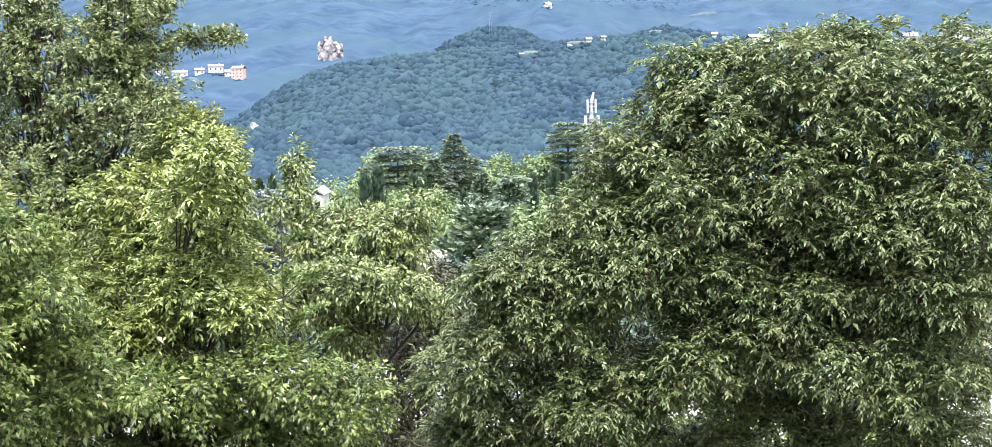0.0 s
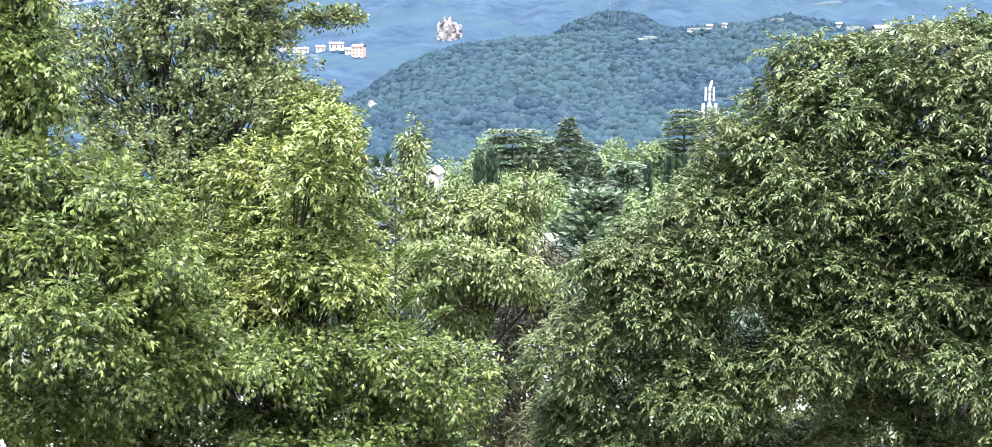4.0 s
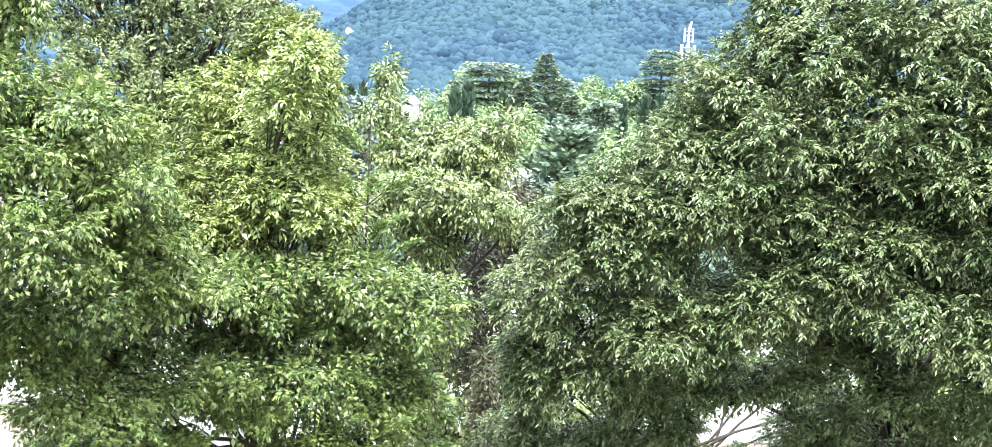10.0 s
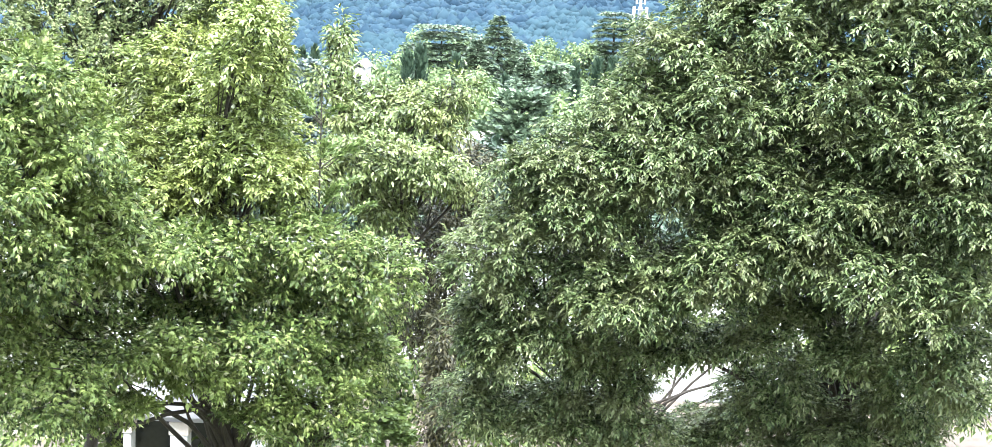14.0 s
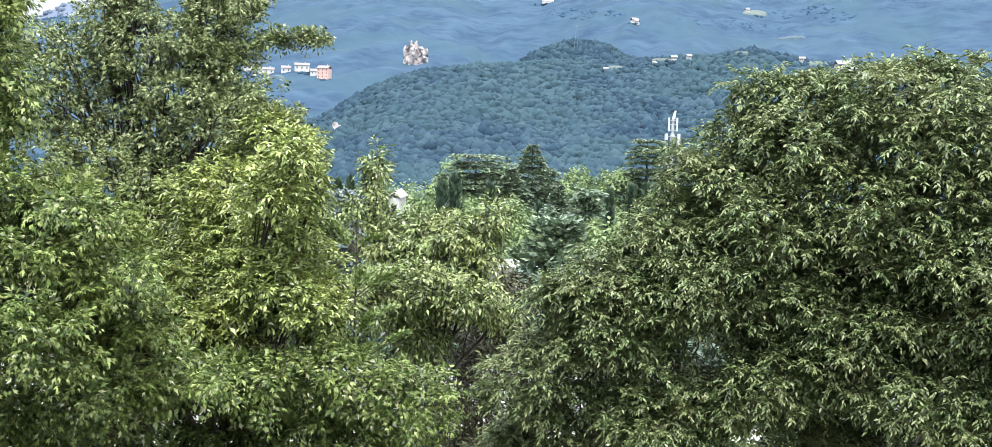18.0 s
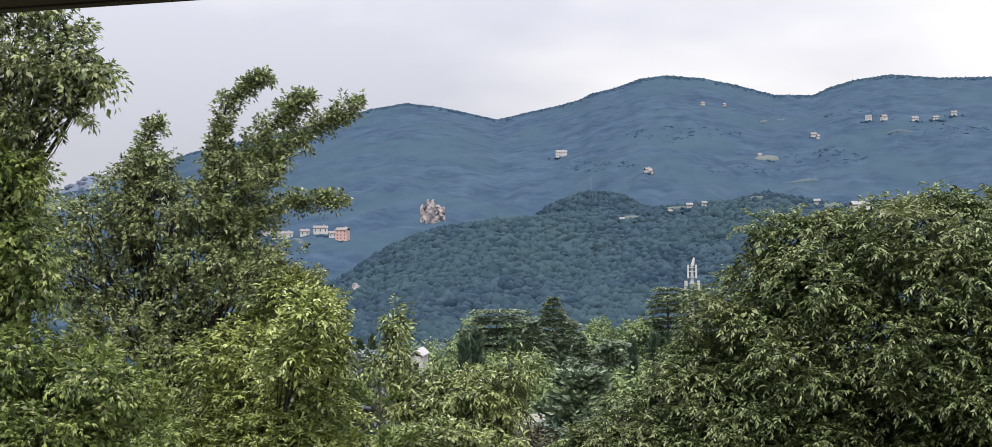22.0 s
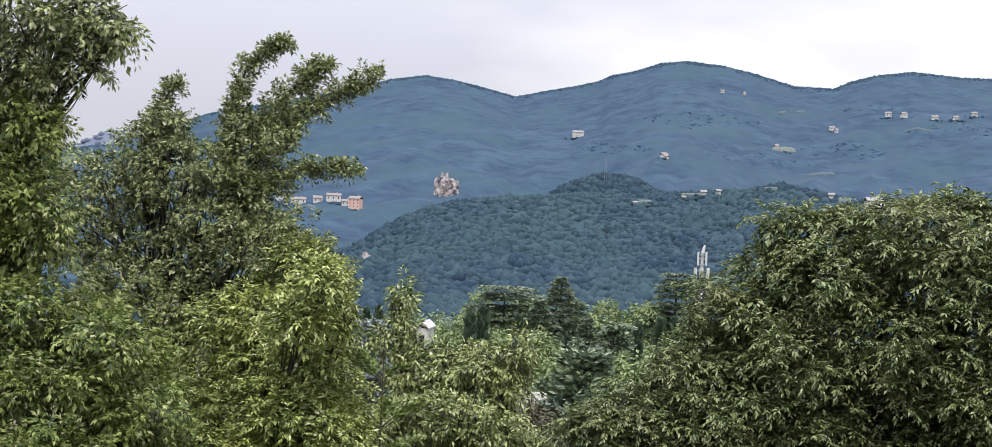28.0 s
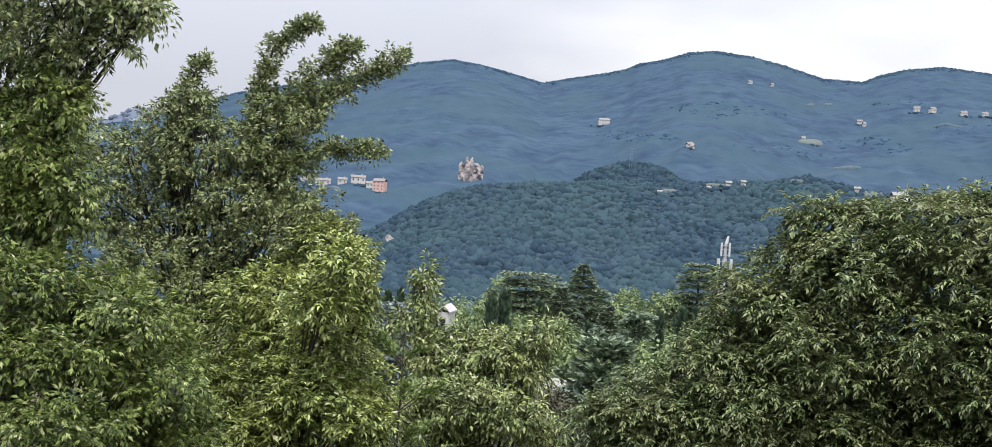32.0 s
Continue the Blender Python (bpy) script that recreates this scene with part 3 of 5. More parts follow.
def hillside(name, label, crest, foot, near, far, power, mat, n, ball, size, seed, az0, az1, tall=1.0, bias=1.0, relief=2.0, sink=-0.15, lumpy=0.3, rough_land=0.6, low=0.05, jag=0.0, grid=(90, 360)):
    rng = np.random.default_rng(seed)
    s = np.linspace(0, 1, grid[0])
    az = np.linspace(az0, az1, grid[1])
    S, A = np.meshgrid(s, az, indexing="ij")
    v = slope_at(A, S, crest, foot, near, far, power)
    v[..., 2] += lift(v.reshape(-1, 3), S.ravel(), relief, seed).reshape(S.shape)
    v[1:-1] += rng.normal(0, 1, v[1:-1].shape) * rough_land
    back = v[-1].copy()
    back[:, :2] *= 1.3
    back[:, 2] = -20
    first = v[0].copy()
    first[:, 2] = np.minimum(first[:, 2], -18)
    v = np.concatenate([first[None], v, back[None]])
    m, c = v.shape[:2]
    i, j = np.meshgrid(np.arange(m - 1), np.arange(c - 1), indexing="ij")
    k = i * c + j
    q = np.stack([k, k + 1, k + c + 1, k + c], -1).reshape(-1, 4)
    land = tagged(new(name, mesh_np(name, v.reshape(-1, 3), [q], mat, True)), label, "hill", kind="structure")
    a = rng.uniform(az0, az1, n)
    ss = np.r_[rng.uniform(low, 1, n - n // 6) ** bias, rng.uniform(0.985, 1.0, n // 6)]
    p = slope_at(a, ss, crest, foot, near, far, power)
    r = rng.uniform(*size, n) * np.where(rng.uniform(0, 1, n) > 0.9, 1.35, 1.0)
    r = np.where(ss > 0.97, np.minimum(r, size[0] * (1 + jag * rng.uniform(0, 1, n))), r)
    p[:, 2] += lift(p, ss, relief, seed) - r * sink
    cv, ct = crowns(ball, p, r, rng, tall, lumpy)
    tagged(new(name + "_woods", mesh_np(name + "_woods", cv, [ct], mat, True)), "dense mixed woods covering the " + name.replace("_", " "), "woods", kind="stuff")
    return land


MOUNTAIN = (RIDGE, -1.6, 900, 2500, 1.6)
HILL = (CREST, -2.6, 380, 820, 0.8)
hillside("mountain", "wooded mountain ridge, haze painted into its blue-green colour", *MOUNTAIN, HAZE_TINTED_MOUNTAIN, 6000, ICO1, (1.5, 3.0), 3, -32, 32, 0.9, 1.0, 5.0, 0.3, 0.2, 0.5, 0.99, jag=1.0)
hillside("hill", "rounded wooded hill in front of the mountain", *HILL, HAZE_TINTED_HILL, 19000, ICO1, (1.5, 3.8), 4, -34, 30, 1.0, 0.8, 3.5, 0.3, 0.2, 0.3, jag=0.8)
hillside("knoll", "dark wooded knoll behind the hill", KNOLL, 1.0, 860, 960, 1.0, HAZE_TINTED_HILL, 1500, ICO1, (1.6, 4.2), 5, -0.79, 4.61, 0.9, 1.0, 1.0, 0.4, 0.2, jag=0.9, grid=(40, 120))
hillside("far_mountain", "distant mountain, haze painted into its pale colour", FAR, -0.5, 3400, 4300, 1.0, HAZE_TINTED_RIDGE, 400, ICO1, (8, 14), 6, -34, -12, grid=(30, 120))


# ---- far houses, rocks and fields ----
def house(name, label, at, width, depth, height, wall_mat, roof_mat, rows, cols, turn=0.0, group="far houses", pitch=0.28):
    """A far house: walls, a gabled roof with eaves, and rows of windows on its front."""
    e = thing(name, label, "house", group, at)
    e.rotation_euler[2] = radians(turn)
    w, d, h = width / 2, depth / 2, height
    part("wall", box(-w, w, -d, d, -1.2, h), wall_mat, e)
    rise = pitch * depth
    bm = bmesh.new()
    prof = [(-d - 0.5, h - 0.1), (0, h + rise), (d + 0.5, h - 0.1), (d + 0.5, h + 0.15), (0, h + rise + 0.3), (-d - 0.5, h + 0.15)]
    a = [bm.verts.new((-w - 0.4, y, z)) for y, z in prof]
    b = [bm.verts.new((w + 0.4, y, z)) for y, z in prof]
    for i in range(6):
        j = (i + 1) % 6
        bm.faces.new((a[i], a[j], b[j], b[i]))
    bm.faces.new(a[::-1])
    bm.faces.new(b)
    bmesh.ops.recalc_face_normals(bm, faces=bm.faces[:])
    part("roof", bm, roof_mat, e)
    part("gable", prism([(-w, h), (w, h), (w, h + 0.02), (-w, h + 0.02)], -d + 0.1, d - 0.1), wall_mat, e)
    for r in range(rows):
        for c in range(cols):
            x = -w + (c + 0.5) * width / cols
            z = (r + 0.55) * h / rows
            part("window", box(x - 0.10 * width / cols - 0.05, x + 0.10 * width / cols + 0.05, -d - 0.06, -d + 0.1, z - 0.2 * h / rows, z + 0.2 * h / rows), DARK_GLASS, e)
    part("chimney", box(w * 0.4, w * 0.4 + 0.06 * width, 0.05 * depth, 0.15 * depth, h, h + rise * 1.5 + 0.2), wall_mat, e)
    return e


def on_slope(az, el, slope):
    s = float(s_of(az, el, slope[0], slope[1]))
    p = slope_at(np.array(az), np.array(s), *slope)
    if slope is MOUNTAIN:
        p[2] += lift(p[None], np.array([s]), 5.0, 3)[0]
    elif slope is HILL:
        p[2] += lift(p[None], np.array([s]), 3.5, 4)[0]
    k = 1 - 3 / np.hypot(p[0], p[1])
    return (float(p[0] * k), float(p[1] * k), float(9 + (p[2] - 9) * k))


# azimuth, elevation, width, height, wall, roof, rows, columns
VILLAGE = [(-11.2, 2.26, 15, 4, 0), (-10.4, 2.24, 9, 4, 0), (-9.75, 2.3, 14, 5, 0), (-8.83, 2.1, 11, 9, 1), (-11.9, 2.28, 12, 4.5, 0), (-12.8, 2.32, 14, 4.5, 0), (-9.25, 2.24, 7, 3.5, 0)]
for az, el, w, h, red in VILLAGE:
    if red:
        house("village_house", "tall salmon-plastered house at the village's edge", on_slope(az, el, MOUNTAIN), w, 9, h, RED_PLASTER, ROOF_TILE, 3, 3, -12)
    else:
        house("village_house", "low pale house with a tiled roof on the slope", on_slope(az, el, MOUNTAIN), w, 8, h, PALE_PLASTER, ROOF_TILE, 1, max(2, int(w / 4)), 10)
house("villa", "large pale villa alone on the mountainside", on_slope(0.38, 5.70, MOUNTAIN), 16, 9, 7, PALE_PLASTER, GREY_ROOF, 2, 5, 6)
for az, el, w, h in [(4.0, 4.74, 7, 3.0), (4.12, 4.70, 4, 2.5), (13.0, 6.78, 9, 6), (13.6, 6.74, 8, 5.5), (10.8, 6.24, 8, 3.5), (10.98, 6.2, 4, 3), (14.8, 6.6, 9, 3.5), (6.3, 7.66, 6, 2.2), (15.6, 6.62, 8, 3), (16.3, 6.77, 8, 4), (7.2, 7.6, 4, 2.0), (8.6, 5.5, 5, 3)]:
    house("mountain_house", "pale house among woods on the mountain", on_slope(az, el, MOUNTAIN), w, 9, h, PALE_PLASTER, ROOF_TILE, 1, 4, (az * 37) % 30 - 15)
for az, el, w, h in [(12.55, 3.1, 9, 3.5), (13.0, 2.85, 6, 4.0), (13.35, 2.62, 12, 3.0), (18.6, 3.0, 8, 3), (20.3, 3.0, 15, 5), (21.4, 2.95, 14, 4), (2.9, 2.90, 2.5, 1.2), (4.9, 3.2, 2.2, 1.0), (5.7, 3.42, 3.2, 1.4), (6.3, 3.5, 2.6, 1.3), (10.9, 3.45, 3.5, 1.6)]:
    house("hill_house", "white house on the crest of the wooded hill", on_slope(az, el, HILL), w, min(7, w), h, PALE_PLASTER, GREY_ROOF, 1, 3, (az * 53) % 24 - 12)


def grove(az, el, slope, n, size, seed, mat):
    """Round crowns that stand just below and beside a far house."""
    rng = np.random.default_rng(seed)
    o = np.array(on_slope(az, el, slope))
    p = o + np.stack([rng.normal(0, 7.0, n), rng.uniform(-9, -5, n), rng.uniform(-3.2, -1.0, n)], -1)
    cv, ct = crowns(ICO1, p - o, rng.uniform(*size, n), rng, 0.9, 0.25)
    ob = new("grove", mesh_np("grove", cv, [ct], mat, True))
    ob.location = o
    tagged(ob, "clump of round trees below a far house", "trees", "groves by the far houses", "stuff")


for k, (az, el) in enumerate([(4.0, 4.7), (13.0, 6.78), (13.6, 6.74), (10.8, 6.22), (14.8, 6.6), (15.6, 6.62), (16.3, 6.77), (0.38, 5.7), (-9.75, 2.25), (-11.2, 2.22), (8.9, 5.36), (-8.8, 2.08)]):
    grove(az, el, MOUNTAIN, 10, (1.4, 2.4), 300 + k, HAZE_TINTED_MOUNTAIN)
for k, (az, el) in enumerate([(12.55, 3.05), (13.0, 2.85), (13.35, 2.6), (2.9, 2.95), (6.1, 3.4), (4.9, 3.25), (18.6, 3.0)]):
    grove(az, el, HILL, 14, (0.9, 1.7), 320 + k, HAZE_TINTED_HILL)


def crag(name, label, az, el, slope, width, height, seed, mat, n):
    """A bare face of broken rock that stands out of the slope: jagged steps and clefts with an uneven rim."""
    rng = np.random.default_rng(seed)
    at = np.array(on_slope(az, el, slope)) + [0, -0.1 * height, 0.4 * height]
    u, w = np.meshgrid(np.linspace(-0.5, 0.5, n), np.linspace(-0.5, 0.5, n), indexing="ij")
    top = 0.5 - 0.9 * np.abs(u + 0.06) ** 1.3 + 0.10 * ripple(np.stack([u * 9, u * 4, u * 0], -1).reshape(-1, 3), seed).reshape(u.shape)
    x = u * width + rng.normal(0, 0.012, u.shape) * width
    z = -0.5 * height + (w + 0.5) * (top + 0.5) * height + rng.normal(0, 0.014, u.shape) * height
    cleft = ripple(np.stack([u * 11, w * 2.2, u * 0], -1).reshape(-1, 3), seed + 1).reshape(u.shape)
    y = w * height * 0.3 + rng.normal(0, 0.03, u.shape) * height + 0.10 * height * np.round(2.5 * cleft) / 2
    v = np.concatenate([np.stack([x, y, z], -1).reshape(-1, 3), np.stack([x, y + height, z - height * 0.3], -1).reshape(-1, 3)])
    i, j = np.meshgrid(np.arange(n - 1), np.arange(n - 1), indexing="ij")
    k = (i * n + j).ravel()
    keep = rng.uniform(0, 1, len(k)) > 0.03
    k = k[keep]
    tris = np.concatenate([np.stack([k, k + n, k + n + 1], -1), np.stack([k, k + n + 1, k + 1], -1)])
    ob = new(name, mesh_np(name, v, [tris], mat))
    ob.location = at
    return tagged(ob, label, "rock", kind="structure")


crag("rock_face", "bare pale-brown rock face in the wooded slope", -5.05, 3.12, MOUNTAIN, 26, 27, 5, ROCK, 22)
crag("small_crag", "small pale crag at the foot of the hill", -8.28, 0.0, HILL, 5.0, 6.5, 6, ROCK, 8)


def meadow(az, el, half_az, half_el, seed, mat=HAZE_TINTED_MEADOW, label="dry pale meadow cleared in the mountain woods, haze painted into its colour", slope=MOUNTAIN, relief=(5.0, 3), up=2.0):
    """A clearing that lies on a slope, with an uneven rim."""
    rng = np.random.default_rng(seed)
    a, e = np.meshgrid(np.linspace(-1, 1, 15), np.linspace(-1, 1, 7), indexing="ij")
    wide = np.sqrt(np.clip(1 - 0.9 * a ** 2, 0, 1)) * (1 + 0.25 * ripple(np.stack([a * 3, a * 7, a * 0], -1).reshape(-1, 3), seed).reshape(a.shape))
    A = az + half_az * a + rng.normal(0, 0.03, a.shape) * half_az
    E = el + half_el * e * wide + 0.12 * half_el * a
    S = np.minimum(s_of(A, E, slope[0], slope[1]), 1.0)
    v = slope_at(A, S, *slope).reshape(-1, 3)
    v[:, 2] += lift(v, S.ravel(), *relief) + up - 3 * up * np.maximum(np.abs(a), np.abs(e)).ravel() ** 6
    n, m = a.shape
    i, j = np.meshgrid(np.arange(n - 1), np.arange(m - 1), indexing="ij")
    k = (i * m + j).ravel()
    tagged(new("meadow", mesh_np("meadow", v, [np.stack([k, k + m, k + m + 1, k + 1], -1)], mat, True)), label, "meadow", kind="structure")


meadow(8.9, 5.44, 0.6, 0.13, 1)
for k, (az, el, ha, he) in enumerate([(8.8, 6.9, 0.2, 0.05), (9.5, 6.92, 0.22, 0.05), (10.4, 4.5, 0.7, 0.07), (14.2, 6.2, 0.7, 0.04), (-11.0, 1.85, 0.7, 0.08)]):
    meadow(az, el, ha, he, 20 + k, HAZE_TINTED_PASTURE, "pasture strip between the mountain woods, its grey-green blued with painted haze")
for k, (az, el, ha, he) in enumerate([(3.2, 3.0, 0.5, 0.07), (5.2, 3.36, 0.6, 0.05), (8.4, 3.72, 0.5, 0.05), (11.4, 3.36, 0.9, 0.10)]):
    meadow(az, el, ha, he, 60 + k, HAZE_TINTED_MEADOW, "pale dry field on the crest of the wooded hill, haze painted into its colour", HILL, (3.5, 4), 1.3)


def belt(az0, az1, el, half_el, n, size, seed):
    """A belt of dark trees that crosses the mountain's slope."""
    rng = np.random.default_rng(seed)
    A = rng.uniform(az0, az1, n)
    E = el + half_el * rng.uniform(-1, 1, n) * np.sin(np.pi * np.clip((A - az0) / (az1 - az0), 0.05, 0.95))
    S = s_of(A, E, MOUNTAIN[0], MOUNTAIN[1])
    p = slope_at(A, S, *MOUNTAIN)
    p[:, 2] += lift(p, S, 5.0, 3) - 1.5
    cv, ct = crowns(ICO1, p, rng.uniform(*size, n), rng, 0.4, 0.15)
    tagged(new("tree_belt", mesh_np("tree_belt", cv, [ct], HAZE_TINTED_BELT, True)), "belt of darker trees across the mountain slope, haze painted into their blue", "trees", "tree belts on the mountain", "stuff")


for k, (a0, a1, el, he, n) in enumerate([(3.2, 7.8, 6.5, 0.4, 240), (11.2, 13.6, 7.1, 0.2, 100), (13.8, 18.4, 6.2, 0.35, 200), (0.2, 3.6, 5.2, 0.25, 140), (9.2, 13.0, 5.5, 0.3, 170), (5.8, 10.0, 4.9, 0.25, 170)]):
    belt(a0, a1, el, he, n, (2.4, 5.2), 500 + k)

pylon = thing("pylon", "thin grey lattice pylon on the knoll", "pylon", "", (0, 0, 0))
px, py, pz = on_slope(1.6, 4.0, (KNOLL, 1.0, 860, 960, 1.0))
pylon.location = (px, py - 6, pz - 2)
for sx, sy in ((-1, -1), (1, -1), (1, 1), (-1, 1)):
    part("leg", rod((sx * 1.1, sy * 1.1, -4), (sx * 0.2, sy * 0.2, 14), 0.07, 0.05, 6), DULL_STEEL, pylon)
for z in (9.0, 11.5, 13.5):
    part("cross_arm", box(-1.4, 1.4, -0.06, 0.06, z, z + 0.12), DULL_STEEL, pylon)

# ---- telecom mast ----
MX, MY = 17.36, 172.0
mast = thing("telecom_mast", "grey steel telecom mast with white antenna panels", "mast", "", (MX, MY, -12.3))
Z = 12.3
part("pole", rod((0, 0, -0.4), (0, 0, 7.5 + Z), 0.42, 0.22, 20), STEEL, mast, smooth=True)
part("top_pole", rod((0, 0, 7.4 + Z), (0, 0, 12.2 + Z), 0.24, 0.16, 12), STEEL, mast)
part("tip", rod((0.05, 0, 12.0 + Z), (0.28, 0, 13.0 + Z), 0.22, 0.12, 10), PANEL, mast, "pale rounded beacon cover")
for z0, z1, r, w in ((7.9, 10.1, 0.9, 0.55), (10.4, 12.1, 0.58, 0.27)):
    part("ring", rod((0, 0, z0 + 0.1 + Z), (0, 0, z0 + 0.2 + Z), r * 0.6, r * 0.6, 20), STEEL, mast)
    part("ring", rod((0, 0, z1 - 0.4 + Z), (0, 0, z1 - 0.3 + Z), r * 0.6, r * 0.6, 16), STEEL, mast)
    for k in range(3):
        a = radians(205 + 120 * k)
        c, s = math.cos(a), math.sin(a)
        bm = box(-w / 2, w / 2, -0.09, 0.09, z0 + Z, z1 + Z)
        bmesh.ops.transform(bm, matrix=Matrix.Translation((r * c, r * s, 0)) @ Matrix.Rotation(a + math.pi / 2, 4, "Z"), verts=bm.verts[:])
        part("antenna_panel", bm, PANEL, mast, bevel=0.04)
        part("bracket", rod((0, 0, (z0 + z1) / 2 + Z), (r * c, r * s, (z0 + z1) / 2 + Z), 0.05, 0.05, 6), STEEL, mast)
for z, xs in ((6.1, (-0.55, 0.6)), (4.6, (-0.5, 0.85))):
    for x in xs:
        d = part("dish", rod((x, -0.55, z + Z), (x, -0.2, z + Z), 0.34 if z < 5 else 0.24, 0.34 if z < 5 else 0.24, 18), PANEL, mast, "white drum antenna", smooth=False)
        part("arm", rod((0, -0.2, z + Z), (x, -0.2, z + Z), 0.06, 0.06, 6), STEEL, mast)


# ---- trees of the park below ----
def conifer(name, label, at, height, width, mat, seed, layers, per, needles, blade, droop, top_width=0.05, shape=1.0, bare=0.08, flat=0.8, group="", top=1.0, loose=0.4, stout=1.0, sag=0.08):
    """A conifer: a straight trunk, whorls of boughs and flat sprays of needles along each bough."""
    rng = np.random.default_rng(seed)
    e = thing(name, label, "conifer", group, at)
    v, q = tubes([(np.array([[0, 0, -0.3], [0, 0, height * 0.5], [0, 0, height * 0.985]]), np.array([height * 0.022, height * 0.014, 0.02]) * stout)], 8)
    child("trunk", mesh_np("trunk", v, q, BARK, True), e)
    paths, P, W = [], [], []
    for i in range(layers):
        s = bare + (top - bare) * (i + rng.uniform(0, 0.7)) / layers
        z = height * s
        r = width / 2 * (top_width + (1 - top_width) * (1 - s) ** shape) * rng.uniform(0.75, 1.15)
        for k in range(per):
            a = rng.uniform(0, 2 * np.pi)
            z = height * min(s + rng.uniform(-loose, loose) * (top - bare) / layers, 0.98)
            rr = r * rng.uniform(0.7, 1.15)
            tip = np.array([rr * np.cos(a), rr * np.sin(a), z - droop * rr])
            line = bend([0, 0, z], tip, rng, sag, 4)
            paths.append((line, np.linspace(0.012 * height * (1 - s) + 0.02, 0.01, 4) * stout))
            u = rng.uniform(0.15, 1.0, needles) ** 0.7
            c = np.stack([np.interp(u, np.linspace(0, 1, 4), line[:, ax]) for ax in range(3)], -1)
            out = unit(tip - np.array([0, 0, z]))
            sd = np.array([-out[1], out[0], 0]) * np.where(rng.uniform(0, 1, needles) > 0.5, 1, -1)[:, None]
            P.append(c + rng.normal(0, 1, c.shape) * np.array([0.4, 0.4, 0.25]) * blade)
            W.append(out * 0.8 + sd * rng.uniform(0.2, 1.1, needles)[:, None] + rng.normal(0, 0.25, c.shape) + [0, 0, 0.1])
    tv, tq = tubes(paths, 4)
    child("branching", mesh_np("branching", tv, tq, BARK, True), e, kind="stuff")
    P, W = np.concatenate(P), np.concatenate(W)
    nrm = np.array([0, -0.3, flat * 0.6]) + rng.normal(0, 0.5, P.shape)
    lv, lt = set_leaves(BLADE, P, W, nrm, blade * rng.uniform(0.6, 1.3, len(P)))
    child("foliage", mesh_np("foliage", lv, [lt], mat), e, kind="stuff")
    return e


def cedar(label, at, height, width, seed, bare, tiers, flat_top, droop):
    """A cedar: a straight trunk and flat tiers of boughs, each bough a level fan of short needles."""
    rng = np.random.default_rng(seed)
    e = thing("cedar", label, "conifer", "cedars in the park", at)
    v, q = tubes([(np.array([[0, 0, -0.3], [0, 0, height * 0.5], [0, 0, height * 0.97]]), np.array([0.42, 0.28, 0.05]))], 8)
    child("trunk", mesh_np("trunk", v, q, BARK, True), e)
    paths, P, W = [], [], []
    for i in range(tiers):
        f = (i + rng.uniform(-0.15, 0.15)) / (tiers - 1)
        z0 = height * (bare + (0.985 - bare) * np.clip(f, 0, 1))
        r0 = width / 2 * (flat_top + (1 - flat_top) * (1 - np.clip(f, 0, 1)) ** 0.85) * rng.uniform(0.82, 1.12)
        for a in np.linspace(0, 2 * np.pi, 13, endpoint=False) + rng.uniform(0, 6.28):
            a += rng.uniform(-0.22, 0.22)
            r = max(0.35, r0 * rng.uniform(0.6, 1.15))
            z = z0 + rng.uniform(-0.08, 0.08)
            out, sd = np.array([np.cos(a), np.sin(a), 0]), np.array([-np.sin(a), np.cos(a), 0])
            s = np.linspace(0, 1, 4)[:, None]
            paths.append((np.array([0, 0, z]) + out * r * s + np.array([0, 0, 1]) * (0.05 * r * np.sin(np.pi * s) - droop * r * s ** 2), np.linspace(0.07, 0.012, 4)))
            n = int(20 + 40 * r)
            u = rng.uniform(0.1, 1, n) ** 0.6
            w = rng.uniform(-1, 1, n) * r * 0.30 * np.sin(np.pi * np.clip(u * 0.8 + 0.12, 0, 1))
            P.append(np.array([0, 0, z]) + out * (r * u)[:, None] + sd * w[:, None] + np.array([0, 0, 1]) * (0.05 * r * np.sin(np.pi * u) - droop * r * u ** 2 + rng.normal(0, 0.08, n) - 0.06 * np.abs(w))[:, None])
            W.append(out * 0.9 + sd * (np.sign(w) * rng.uniform(0.1, 1.0, n))[:, None] + rng.normal(0, 0.2, (n, 3)))
    tv, tq = tubes(paths, 4)
    child("branching", mesh_np("branching", tv, tq, BARK, True), e, kind="stuff")
    P, W = np.concatenate(P), np.concatenate(W)
    lv, lt = set_leaves(BLADE, P, W, np.array([0, 0, 1.0]) + rng.normal(0, 0.35, P.shape), 0.36 * rng.uniform(0.6, 1.3, len(P)))
    child("foliage", mesh_np("foliage", lv, [lt], NEEDLE), e, kind="stuff")
    return e


